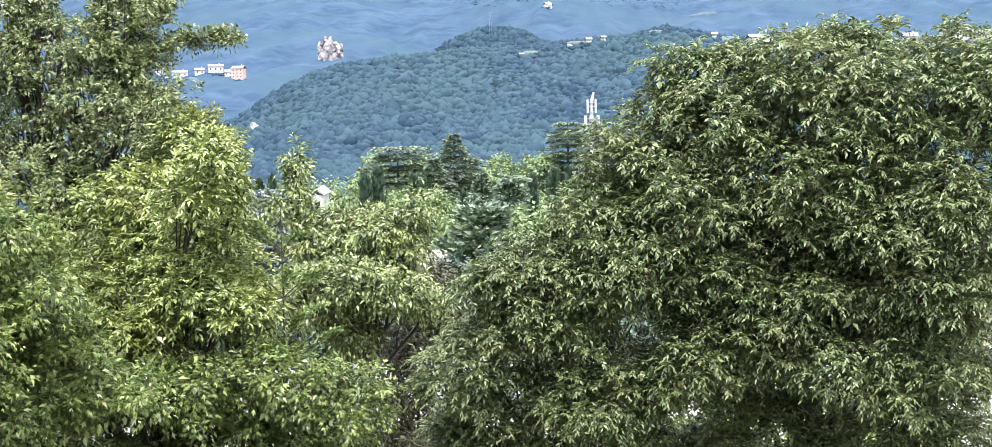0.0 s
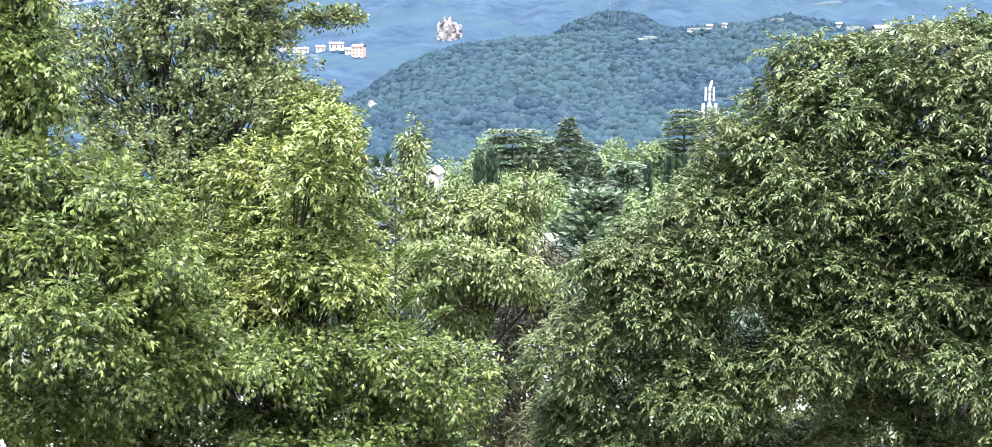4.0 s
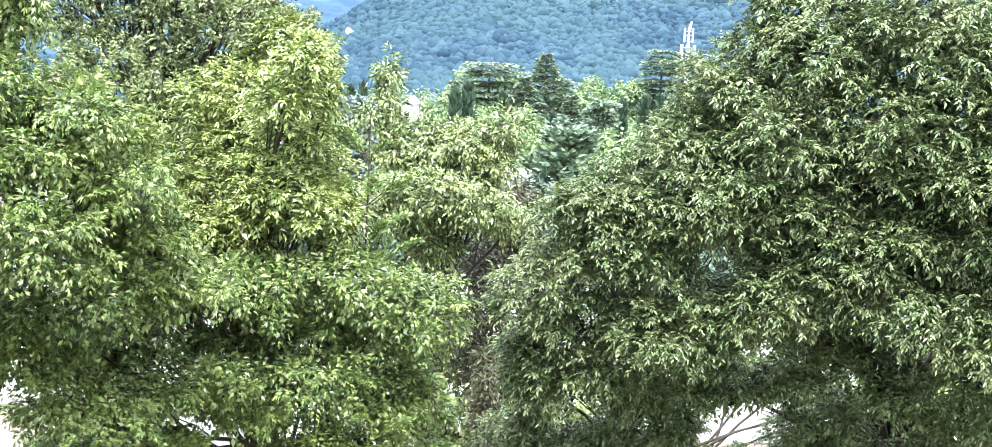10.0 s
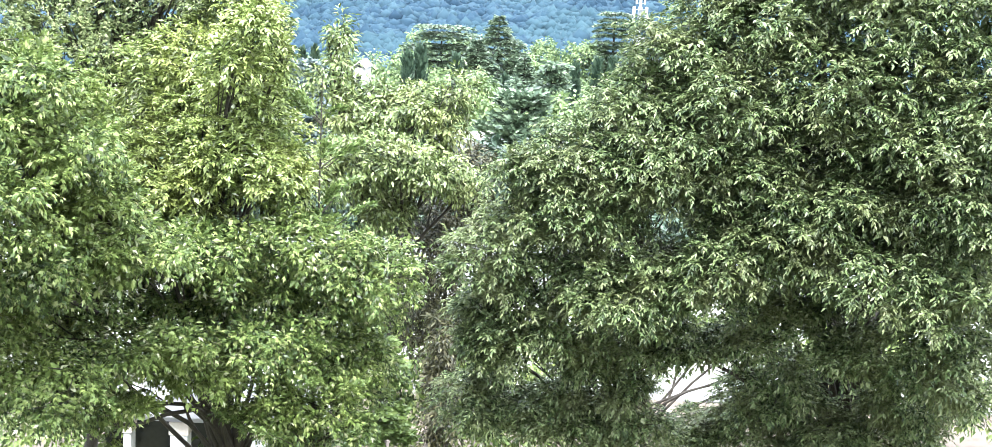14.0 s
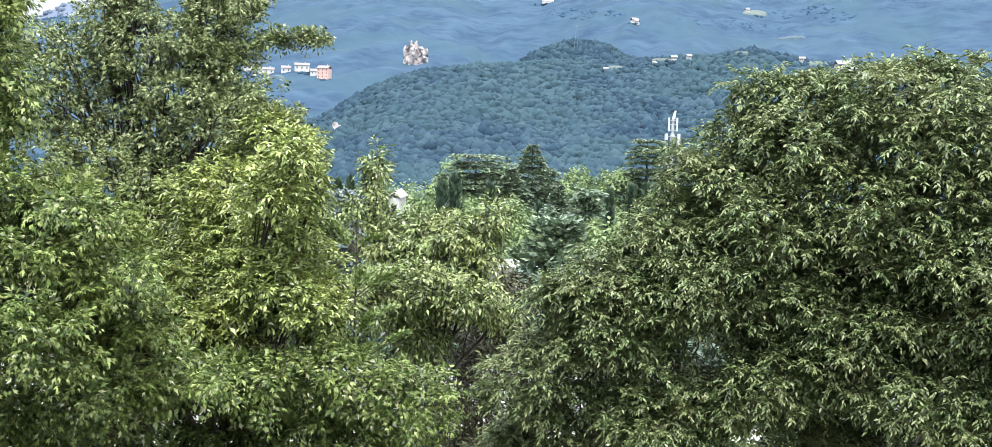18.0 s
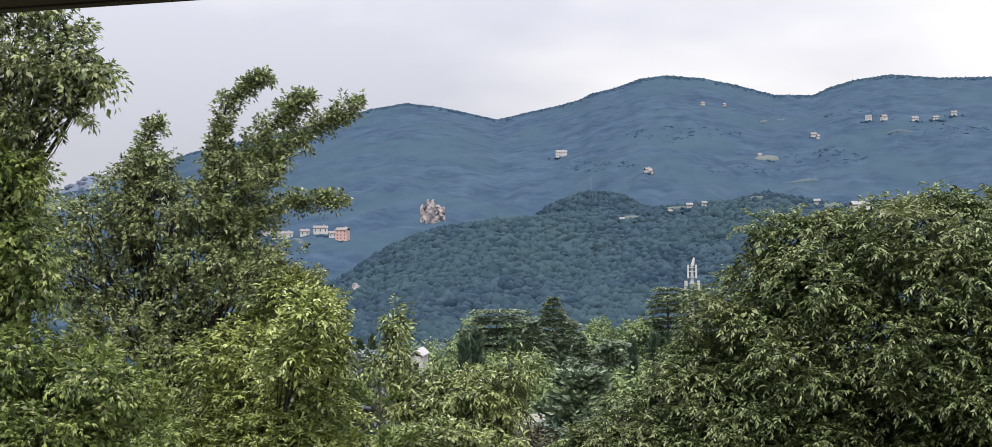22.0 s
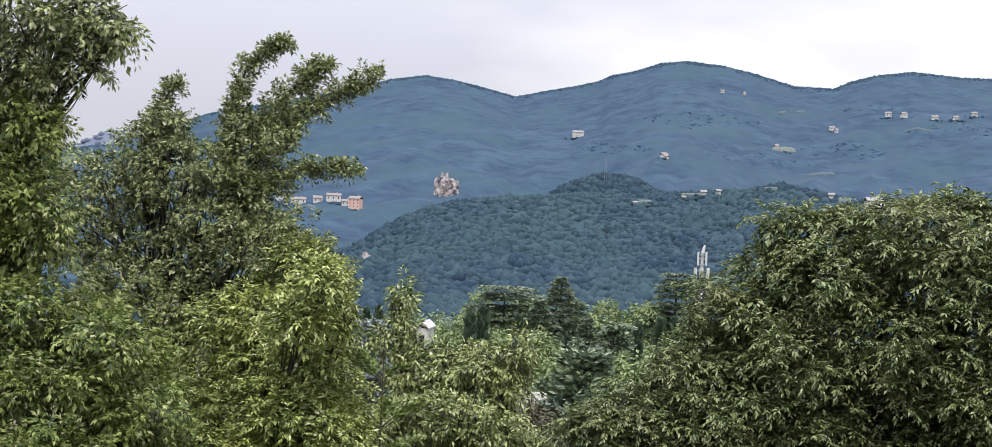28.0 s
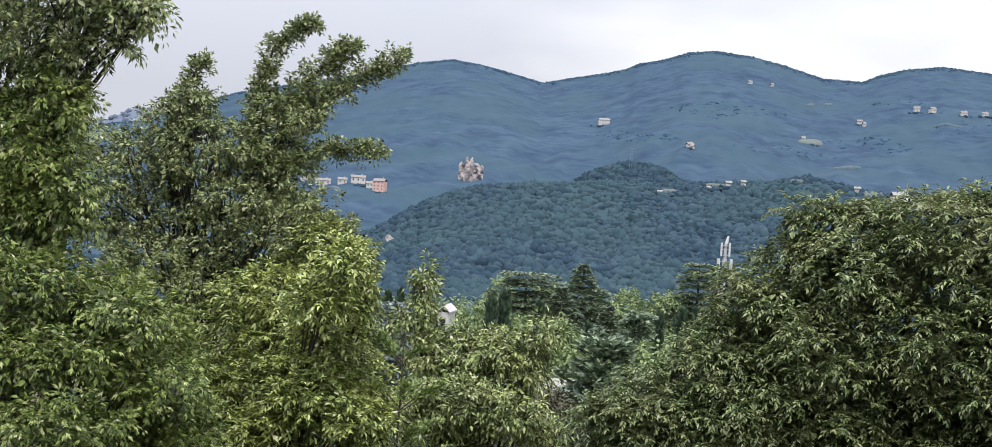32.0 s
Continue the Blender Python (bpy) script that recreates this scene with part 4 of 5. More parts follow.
def cypress(at, height, width, seed):
    rng = np.random.default_rng(seed)
    e = thing("cypress", "slim dark-green column-shaped cypress", "conifer", "cypresses in the park", at)
    v, q = tubes([(np.array([[0, 0, -0.3], [0, 0, height * 0.9]]), np.array([0.2, 0.03]))], 8)
    child("trunk", mesh_np("trunk", v, q, BARK, True), e)
    n = 2600
    s = rng.uniform(0.04, 1, n)
    r = width / 2 * np.minimum(1, 3.2 * s) * (1 - s ** 2.6) ** 0.8 * rng.uniform(0.5, 1.1, n)
    a = rng.uniform(0, 2 * np.pi, n)
    P = np.stack([r * np.cos(a), r * np.sin(a), s * height * 0.96], -1)
    W = np.stack([np.cos(a) * 0.35, np.sin(a) * 0.35, np.ones(n)], -1) + rng.normal(0, 0.2, (n, 3))
    nrm = np.stack([np.cos(a), np.sin(a), 0.4 * np.ones(n)], -1) + rng.normal(0, 0.4, (n, 3))
    lv, lt = set_leaves(BLADE, P, W, nrm, rng.uniform(0.22, 0.5, n) * height / 10)
    child("foliage", mesh_np("foliage", lv, [lt], CYPRESS_LEAF), e, kind="stuff")


def stand(az, top_el, dist):
    """The foot and height of a tree whose top shows at that azimuth and elevation from the eye."""
    a = radians(az)
    x, y = dist * math.sin(a), dist * math.cos(a)
    z = float(ground_z(dist))
    return (x, y, z), 9 + dist * math.tan(radians(top_el)) - z


for k, (az, el, d, w) in enumerate([(-8.67, -1.91, 110, 1.3), (-8.15, -1.84, 111, 1.3), (-7.62, -1.74, 110, 1.4), (-3.77, -1.78, 98, 1.7), (-3.26, -1.5, 99, 1.8), (-1.78, -1.75, 97, 1.6), (4.15, -1.7, 98, 1.4), (3.22, -2.0, 97, 1.3), (4.75, -1.6, 120, 1.3), (-9.2, -2.1, 112, 1.4), (0.3, -2.6, 104, 1.6)]):
    foot, h = stand(az, el, d)
    cypress(foot, h, w, 40 + k)

for label, az, el, d, w, seed, bare, tiers, flat_top, droop in (
        ("broad dark cedar with flat tiers of boughs", -2.4, -0.74, 130, 10.5, 60, 0.3, 25, 0.5, 0.03),
        ("tall dark cedar tapering to a pointed top", -0.04, -0.2, 130, 21.0, 61, 0.3, 29, 0.02, 0.2),
        ("dark cedar beside the telecom mast", 4.75, 0.15, 150, 12.5, 62, 0.3, 25, 0.25, 0.08),
        ("dark cedar behind the telecom mast", 7.72, 0.48, 185, 14.0, 63, 0.2, 26, 0.2, 0.08),
        ("dark cedar behind the telecom mast", 6.6, -0.3, 190, 14.0, 64, 0.2, 25, 0.25, 0.08),
        ("dark cedar tapering beside a taller one", -0.9, -1.2, 122, 16.0, 69, 0.3, 26, 0.02, 0.2),
        ("slender dark cedar among the broadleaved trees", 1.1, -1.9, 118, 11.0, 70, 0.3, 24, 0.05, 0.18)):
    foot, h = stand(az, el, d)
    cedar(label, foot, h, w, seed, bare, tiers, flat_top, droop)
foot, h = stand(2.25, -2.0, 88)
conifer("pine", "dark pine with a bare upright stem", foot, h, 5.0, NEEDLE, 65, 18, 10, 60, 0.45, 0.12, 0.2, 0.7, 0.15, 0.8, "cedars in the park")
foot, h = stand(0.75, -2.7, 95)
conifer("spruce", "dark narrow spruce in the park", foot, h, 3.4, NEEDLE, 66, 18, 7, 28, 0.45, 0.25, 0.03, 0.9, 0.08, 0.8, "cedars in the park")
foot, h = stand(-7.9, -2.35, 96)
conifer("blue_cedar", "silvery blue cedar with drooping boughs", foot, h, 8.0, BLUE_NEEDLE, 67, 16, 11, 80, 0.55, 0.3, 0.2, 0.7, 0.1, 1.0)
foot, h = stand(1.05, -3.55, 58)
conifer("pine", "grey-green bushy pine below the cedars", foot, h, 5.5, NEEDLE, 68, 18, 12, 60, 0.4, -0.3, 0.25, 0.6, 0.1, 0.5, "cedars in the park")


def park_tree(label, az, el, dist, width, mat, seed):
    foot, h = stand(az, el - 0.2, dist)
    rng = np.random.default_rng(seed)
    lobes = []
    for k in range(9):
        a = rng.uniform(0, 6.28)
        r = width * 0.3 * rng.uniform(0.2, 1)
        lobes.append((foot[0] + r * math.cos(a), foot[1] + r * math.sin(a), foot[2] + h * rng.uniform(0.5, 0.88), width * rng.uniform(0.22, 0.34), h * rng.uniform(0.1, 0.16)))
    lobes.append((foot[0], foot[1], foot[2] + h * 0.9, width * 0.2, h * 0.1))
    return broadleaf("park_tree", label, "tree", foot, (foot[0], foot[1], foot[2] + h * 0.45), lobes, mat, seed, lambda t, o, r: paired_shoots(t, o, r, 2, 3, 0.8, 0.42, OVAL, 0.25), 0.68, 0.25, 0.25, 0.5, 0.0, 1.0, twigs=1, group="broadleaved trees in the park")


for k, (az, el, d, w) in enumerate([(1.9, -1.0, 150, 7.5), (3.5, -0.9, 150, 7.5), (-3.4, -0.85, 145, 6.5), (-1.2, -0.95, 150, 7), (1.0, -1.5, 140, 6), (2.8, -2.2, 120, 7), (5.9, -1.6, 140, 7),
                                    (-9.9, -1.8, 125, 7), (-6.6, -1.7, 130, 7), (-5.4, -1.9, 125, 7), (-4.5, -2.0, 120, 6), (-8.2, -2.0, 135, 7), (-1.0, -2.6, 100, 6), (4.2, -2.5, 105, 7), (-2.6, -2.4, 104, 6), (0.0, -3.2, 85, 6), (3.0, -3.1, 80, 6), (-5.0, -2.9, 80, 6), (9, -1.5, 150, 8), (12, -2, 140, 8), (-12.5, -2.0, 130, 8)]):
    park_tree("light-green broadleaved tree in the park" if k % 3 else "mid-green broadleaved tree among the cedars", az, el, d, w, FAR_LEAF, 80 + k)

# ---- buildings seen below the trees ----
hx, hy = -9.7, 95.0
# Width cut to the sliver that shows between the trees from the camera.
park_house = thing("park_house", "white gable house with a pale roof among trees, narrowed to fit the camera's view", "house", "", (hx, hy, float(ground_z(95.0))))
H = 4.62 - float(ground_z(95.0))
part("wall", box(-0.3, 0.44, 0, 5, -0.3, H - 0.1), PALE_PLASTER, park_house)
part("roof", prism([(-0.42, H - 0.15), (0.07, H + 0.3), (0.56, H - 0.15), (0.56, H - 0.07), (0.07, H + 0.38), (-0.42, H - 0.07)], -0.2, 5.2), CONCRETE, park_house, "pale grey roof")
for x in (0.07,):
    part("window", box(x - 0.18, x + 0.18, -0.05, 0.1, H - 1.6, H - 0.6), DARK_GLASS, park_house)

rail_z = float(ground_z(59.8))
terrace = thing("terrace", "small terrace building with a white balustrade", "building", "", (-0.7, 60.2, rail_z))
RH = 3.1 - rail_z
part("wall", box(-2.2, 2.0, 0.0, 4.0, -0.3, RH), GREY_ROOF, terrace)
part("handrail", box(-1.0, 0.9, -0.03, 0.05, RH + 0.42, RH + 0.5), PLASTER, terrace)
for k in range(9):
    part("baluster", box(-0.95 + k * 0.22, -0.85 + k * 0.22, -0.02, 0.04, RH, RH + 0.42), PLASTER, terrace)

hall = thing("low_hall", "long low white-plastered hall with a flat roof", "building", "", (0, 32.1, 0))
part("wall", box(-22, 20, 0, 5, -0.2, 2.55), PLASTER, hall)
part("roof", box(-22.0, 20.0, 0.1, 5.0, 2.56, 2.62), GREY_ROOF, hall, "dark grey felt roof")
part("coping", box(-22.1, 20.1, -0.12, 0.12, 2.55, 2.7), CONCRETE, hall, "grey concrete coping")
for x in (-15, -11, -2.5, 9.5, 14):
    w_ = part("window", box(x - 0.7, x + 0.7, -0.02, 0.1, 0.9, 2.0), DARK_GLASS, hall)
    part("sill", box(x - 0.8, x + 0.8, -0.1, 0.02, 0.82, 0.9), CONCRETE, w_)
tagged(part("pavement", box(-22, 20, 31.2, 32.0, -0.1, 0.09), CONCRETE), "pale grey concrete pavement along the hall", "pavement", kind="structure")
SOIL = plain_material("brown_soil", (0.09, 0.07, 0.055), (0.17, 0.135, 0.11), 0.8, 1.0)
tagged(part("soil_bed", box(-12, 20, 23.5, 31.19, -0.1, 0.06), SOIL), "strip of bare brown soil beside the pavement", "ground", kind="structure")

porch = thing("porch", "small porch with pale pillars and a grey gable", "porch", "", (-4.9, 21.1, 0))
for x in (-0.78, 0.05, 1.3):
    wide = 0.06 if x < -0.5 else 0.14
    part("pillar", box(x - wide, x + wide, 0, 0.3, -0.1, 2.0), PLASTER, porch, bevel=0.012)
    part("capital", box(x - wide - 0.02, x + wide + 0.02, -0.02, 0.32, 2.0, 2.22), PILLAR_STONE, porch, "pale brown stone capital", bevel=0.01)
part("back_wall", box(-1.6, 2.2, 1.6, 1.8, -0.1, 2.3), DARK_GLASS, porch, "dark glazed front")
part("lintel", box(-1.6, 2.2, 0.02, 0.28, 2.22, 2.34), CONCRETE, porch)
part("gable", prism([(-1.8, 2.34), (2.4, 2.34), (2.4, 2.42), (0.3, 2.75), (-1.8, 2.42)], -0.15, 1.9), CONCRETE, porch, "grey cement gable roof")

# ---- the near trees ----
# lobes of the crowns: x, y, z, half width, half height
MAPLE_A = [
    (-5.71, 12.76, 10.82, 0.66, 0.48), (-6.42, 12.76, 10.84, 0.78, 0.78), (-4.76, 12.36, 11.08, 0.44, 0.16), (-5.46, 12.76, 10.02, 0.45, 0.42),
    (-5.36, 13.06, 9.61, 0.37, 0.34), (-5.26, 12.76, 9.1, 0.66, 0.42), (-6.42, 12.76, 9.21, 0.84, 0.91), (-5.23, 12.36, 8.43, 0.76, 0.47),
    (-4.29, 12.36, 8.2, 0.58, 0.38), (-4.91, 12.16, 7.75, 0.81, 0.46), (-4.06, 12.56, 7.6, 0.56, 0.36), (-6.29, 12.76, 7.6, 0.91, 1.03),
    (-4.7, 12.06, 7.19, 0.86, 0.46), (-4.48, 12.8, 6.38, 0.65, 0.53), (-3.71, 13.28, 6.46, 0.73, 0.36), (-4.52, 13.27, 5.14, 0.74, 0.48),
    (-3.07, 14.34, 6.3, 0.59, 0.46), (-2.0, 14.86, 6.27, 0.82, 0.55), (-1.37, 14.98, 5.99, 0.62, 0.55), (-2.52, 14.76, 5.27, 0.81, 0.47),
    (-1.59, 15.34, 5.03, 0.7, 0.57), (-3.27, 14.44, 4.95, 0.66, 0.26), (-2.16, 14.92, 4.44, 0.82, 0.41), (-3.93, 13.88, 4.73, 0.57, 0.22),
    (-4.4, 12.93, 8.0, 0.65, 0.48), (-3.92, 13.13, 7.53, 0.42, 0.48), (-3.93, 13.15, 6.97, 0.54, 0.36), (-3.67, 14.6, 5.67, 0.46, 0.27),
    (-4.95, 12.42, 11.22, 0.5, 0.36), (-4.47, 12.42, 11.25, 0.29, 0.24), (-4.23, 12.42, 11.04, 0.14, 0.16), (-5.08, 12.62, 10.53, 0.35, 0.35),
    (-5.12, 12.52, 10.65, 0.42, 0.34), (-5.01, 12.52, 10.16, 0.33, 0.3), (-5.23, 12.52, 9.67, 0.36, 0.36), (-4.96, 12.52, 9.37, 0.36, 0.3),
    (-5.28, 12.85, 6.2, 0.54, 0.42), (-6.0, 13.07, 6.76, 0.6, 0.6), (-4.92, 13.23, 5.75, 0.55, 0.31), (-4.21, 14.14, 5.81, 0.45, 0.26),
    (-3.9, 13.8, 5.25, 0.6, 0.35), (-3.3, 14.0, 5.4, 0.5, 0.3), (-4.35, 13.6, 4.9, 0.6, 0.35),
    (-4.6, 14.4, 6.3, 0.6, 0.4), (-3.0, 14.9, 5.65, 0.6, 0.35), (-2.4, 15.0, 5.75, 0.5, 0.3), (-3.4, 14.8, 6.2, 0.6, 0.4), (-4.35, 12.42, 11.12, 0.36, 0.25),
    (-4.95, 12.4, 11.75, 0.5, 0.4), (-5.55, 12.6, 11.9, 0.6, 0.5), (-4.5, 12.45, 11.42, 0.3, 0.22), (-4.29, 12.50, 11.03, 0.24, 0.20), (-4.55, 12.50, 10.73, 0.23, 0.19)]
MAPLE_B = [
    (-5.02, 16.66, 9.9, 0.67, 0.55), (-4.3, 16.66, 10.11, 0.63, 0.47), (-5.26, 16.66, 10.37, 0.35, 0.27), (-4.87, 16.66, 10.59, 0.24, 0.24),
    (-4.64, 16.66, 9.2, 0.78, 0.55), (-3.86, 16.66, 9.58, 0.47, 0.55), (-5.53, 16.66, 9.14, 0.55, 0.47), (-3.83, 16.46, 8.78, 0.47, 0.54),
    (-4.67, 16.66, 8.48, 0.63, 0.47), (-5.66, 16.26, 9.91, 0.38, 0.31), (-3.07, 16.16, 8.91, 0.38, 0.38), (-2.71, 16.16, 8.78, 0.23, 0.3),
    (-3.77, 16.66, 10.54, 0.55, 0.27), (-5.56, 16.16, 8.5, 0.46, 0.53),
    (-6.06, 16.50, 10.02, 0.33, 0.28), (-5.71, 16.50, 9.53, 0.41, 0.35), (-5.24, 16.50, 10.27, 0.36, 0.31), (-4.91, 16.50, 10.60, 0.25, 0.21),
    (-5.16, 16.50, 9.64, 0.44, 0.37), (-4.59, 16.50, 10.07, 0.39, 0.33), (-4.07, 16.50, 10.02, 0.35, 0.30), (-4.50, 16.50, 9.37, 0.44, 0.37),
    (-3.87, 16.50, 9.41, 0.39, 0.33), (-5.31, 16.50, 8.93, 0.44, 0.37), (-4.66, 16.50, 8.73, 0.44, 0.37), (-4.07, 16.50, 8.85, 0.44, 0.37),
    (-6.00, 16.50, 9.12, 0.41, 0.35), (-5.03, 16.00, 8.41, 0.35, 0.30), (-4.60, 16.00, 8.32, 0.35, 0.30), (-5.39, 16.00, 8.50, 0.35, 0.30),
    (-3.39, 15.90, 9.04, 0.31, 0.35), (-3.45, 15.90, 8.62, 0.31, 0.35), (-3.27, 15.90, 9.34, 0.25, 0.28)]
MAPLE_C = [
    (-3.59, 15.56, 8.27, 0.66, 0.44), (-2.91, 15.56, 8.25, 0.44, 0.44), (-3.24, 15.56, 7.63, 0.73, 0.51), (-2.77, 15.96, 7.41, 0.53, 0.53),
    (-3.75, 15.56, 7.37, 0.66, 0.59), (-3.66, 15.93, 8.0, 0.73, 0.51), (-3.07, 15.93, 7.88, 0.51, 0.51), (-3.34, 15.53, 7.32, 0.79, 0.5),
    (-2.61, 15.93, 7.02, 0.66, 0.44), (-3.79, 15.03, 7.21, 0.55, 0.42), (-4.9, 15.93, 7.57, 0.66, 0.51), (-4.42, 15.53, 6.83, 0.64, 0.43),
    (-4.83, 15.03, 6.66, 0.62, 0.55), (-4.69, 15.03, 6.1, 0.69, 0.48), (-3.71, 15.03, 6.29, 0.69, 0.42), (-3.07, 15.03, 6.04, 0.62, 0.48),
    (-4.84, 14.63, 5.32, 0.61, 0.4), (-3.92, 15.03, 6.85, 0.62, 0.42), (-2.52, 14.26, 8.73, 0.28, 0.34), (-2.74, 14.26, 8.37, 0.34, 0.34),
    (-2.32, 14.66, 8.39, 0.17, 0.31), (-2.97, 14.76, 7.29, 0.63, 0.42), (-2.42, 14.96, 7.1, 0.56, 0.42), (-2.76, 14.96, 7.85, 0.49, 0.35),
    (-3.37, 14.76, 6.97, 0.63, 0.35),
    (-3.08, 15.90, 8.94, 0.31, 0.35), (-2.86, 15.90, 8.62, 0.28, 0.31)]
MAPLE_D = [
    (-2.41, 20.76, 8.48, 0.24, 0.34), (-2.53, 20.76, 7.86, 0.27, 0.37), (-1.52, 20.76, 7.54, 0.51, 0.39), (-1.95, 20.76, 7.67, 0.33, 0.23),
    (-2.04, 20.76, 7.26, 0.68, 0.44), (-1.05, 20.26, 7.46, 0.57, 0.38), (-0.55, 20.26, 7.88, 0.27, 0.27), (-0.74, 20.26, 7.2, 0.34, 0.36),
    (-2.36, 19.76, 6.66, 0.84, 0.46), (-1.34, 19.76, 6.73, 0.84, 0.46), (-0.5, 20.26, 6.44, 0.4, 0.32), (-1.8, 20.13, 6.66, 0.84, 0.46),
    (-0.95, 20.13, 6.61, 0.65, 0.37), (-1.58, 20.13, 6.01, 0.56, 0.37)]
# The last two lobes put dark leaves where a shaded hollow lies.
BROWN_E = [
    (-0.77, 21.63, 5.32, 0.7, 0.8), (-0.31, 21.63, 6.37, 0.5, 0.5), (-0.93, 21.63, 4.28, 0.6, 0.7), (-0.64, 19.73, 3.85, 0.27, 0.73),
    (-0.63, 19.73, 2.97, 0.32, 0.55)]
RIGHT_F = [
    (3.96, 14.36, 9.44, 1.15, 0.61), (2.92, 14.61, 9.11, 0.83, 0.51), (2.32, 14.72, 9.27, 0.49, 0.35), (3.45, 14.5, 9.68, 0.48, 0.31),
    (5.12, 13.99, 9.39, 1.05, 0.73), (1.96, 14.77, 8.69, 0.7, 0.41), (1.56, 14.82, 8.04, 0.62, 0.42), (0.81, 14.88, 7.46, 0.56, 0.38),
    (2.54, 14.68, 8.12, 1.04, 0.63), (3.74, 14.42, 8.36, 1.02, 0.75), (4.93, 14.06, 8.09, 0.99, 0.87), (0.87, 14.87, 7.15, 0.77, 0.49),
    (1.82, 14.79, 7.38, 0.84, 0.49), (4.05, 14.34, 9.92, 0.41, 0.2), (0.43, 14.89, 7.29, 0.55, 0.34), (0.14, 15.27, 6.3, 0.57, 0.63),
    (1.02, 14.9, 6.9, 0.76, 0.54), (-0.03, 15.96, 5.25, 0.51, 0.66), (0.55, 15.68, 5.49, 0.72, 0.65), (1.66, 15.18, 6.03, 0.91, 0.49),
    (2.9, 14.8, 6.52, 0.88, 0.41), (4.19, 14.46, 6.52, 0.8, 0.53), (5.17, 15.1, 5.43, 0.83, 0.76), (0.01, 16.5, 4.24, 0.45, 0.61),
    (0.72, 16.48, 4.12, 0.68, 0.46), (4.21, 15.46, 5.29, 0.49, 0.49), (2.88, 15.86, 5.28, 0.51, 0.29), (3.76, 16.46, 4.37, 0.52, 0.31),
    (2.01, 15.5, 5.47, 0.43, 0.22), (4.53, 14.19, 7.19, 0.79, 0.46), (3.42, 14.5, 7.09, 0.73, 0.4), (4.94, 14.4, 6.36, 0.8, 0.53),
    (5.18, 16.15, 4.45, 0.74, 0.44), (3.5, 15.61, 5.74, 0.72, 0.44), (2.22, 15.11, 6.22, 0.77, 0.49), (2.62, 14.67, 7.43, 0.81, 0.47),
    (1.74, 14.8, 7.51, 0.61, 0.41), (1.11, 15.33, 6.04, 0.56, 0.43), (4.7, 14.14, 8.05, 0.91, 0.59), (3.18, 14.73, 6.55, 0.81, 0.4),
    (4.04, 14.34, 7.14, 0.79, 0.46), (4.88, 14.08, 7.22, 0.72, 0.52), (3.6, 16.25, 4.74, 0.45, 0.37), (1.72, 16.23, 4.45, 0.42, 0.49),
    (2.04, 16.36, 3.98, 0.45, 0.3), (2.87, 17.31, 3.65, 0.55, 0.28), (3.32, 16.88, 4.22, 0.35, 0.39), (2.45, 15.7, 5.14, 0.5, 0.18),
    (1.47, 16.46, 3.85, 0.38, 0.3), (3.49, 16.82, 4.0, 0.61, 0.31), (2.94, 17.25, 3.66, 0.4, 0.24), (1.22, 16.01, 4.91, 0.41, 0.37),
    (1.94, 15.82, 5.11, 0.59, 0.23), (0.98, 16.4, 4.24, 0.53, 0.45), (3.74, 14.42, 8.58, 0.53, 0.41),
    (3.6, 15.2, 7.5, 0.7, 0.5), (4.3, 15.0, 7.7, 0.7, 0.5), (3.9, 15.6, 6.9, 0.7, 0.5), (4.9, 15.4, 7.0, 0.7, 0.5),
    (4.5, 16.4, 4.0, 0.7, 0.4), (5.1, 16.6, 3.8, 0.7, 0.4), (4.0, 16.6, 3.7, 0.5, 0.3), (2.6, 15.4, 6.9, 0.6, 0.45),
    (2.17, 14.70, 9.58, 0.24, 0.21), (2.51, 14.70, 9.60, 0.24, 0.21), (2.85, 14.70, 9.65, 0.24, 0.21)]
SHRUB_L = [
    (-8.21, 24.13, 3.36, 1.23, 0.78), (-4.51, 25.13, 3.45, 1.39, 0.7), (-3.08, 25.13, 3.41, 1.39, 0.81), (-7.18, 24.13, 2.12, 1.11, 0.45),
    (-4.3, 24.13, 2.15, 1.0, 0.67), (-2.55, 25.13, 1.72, 1.28, 0.81), (-5.12, 24.13, 2.82, 0.78, 0.56), (-1.15, 25.13, 2.53, 1.04, 1.04),
    (-1.9, 25.13, 3.47, 1.04, 0.7), (-7.53, 22.13, 1.77, 1.12, 0.51), (-6.58, 22.13, 1.54, 0.56, 0.29), (-3.92, 22.13, 1.74, 0.71, 0.41),
    (-2.86, 22.13, 1.79, 0.71, 0.41)]
SHRUB_R = [
    (-0.45, 26.13, 2.31, 1.09, 1.09), (0.76, 25.13, 2.63, 1.04, 0.7), (2.05, 25.13, 2.94, 0.7, 0.46), (2.71, 26.13, 3.49, 1.45, 0.48),
    (5.54, 24.13, 2.9, 0.89, 0.67), (7.42, 25.13, 2.97, 1.62, 1.04), (9.13, 25.13, 2.57, 1.16, 1.04), (5.52, 26.13, 3.76, 1.81, 0.6),
    (8.78, 26.13, 4.43, 1.81, 0.97), (1.19, 25.13, 1.41, 1.16, 0.58), (-0.85, 25.13, 1.31, 1.04, 0.7), (4.34, 26.13, 3.06, 1.21, 0.48),
    (3.02, 26.13, 2.49, 0.72, 0.36), (0.33, 25.13, 1.62, 0.93, 0.7)]

MAPLE_LABEL = "silver maple with deeply cut light-green leaves and drooping boughs"
top_lobes = [l for l in MAPLE_A if l[2] > 10.2]
near_lobes = [l for l in MAPLE_A if 7.0 < l[2] <= 10.2]
low_lobes = [l for l in MAPLE_A if l[2] <= 7.0]


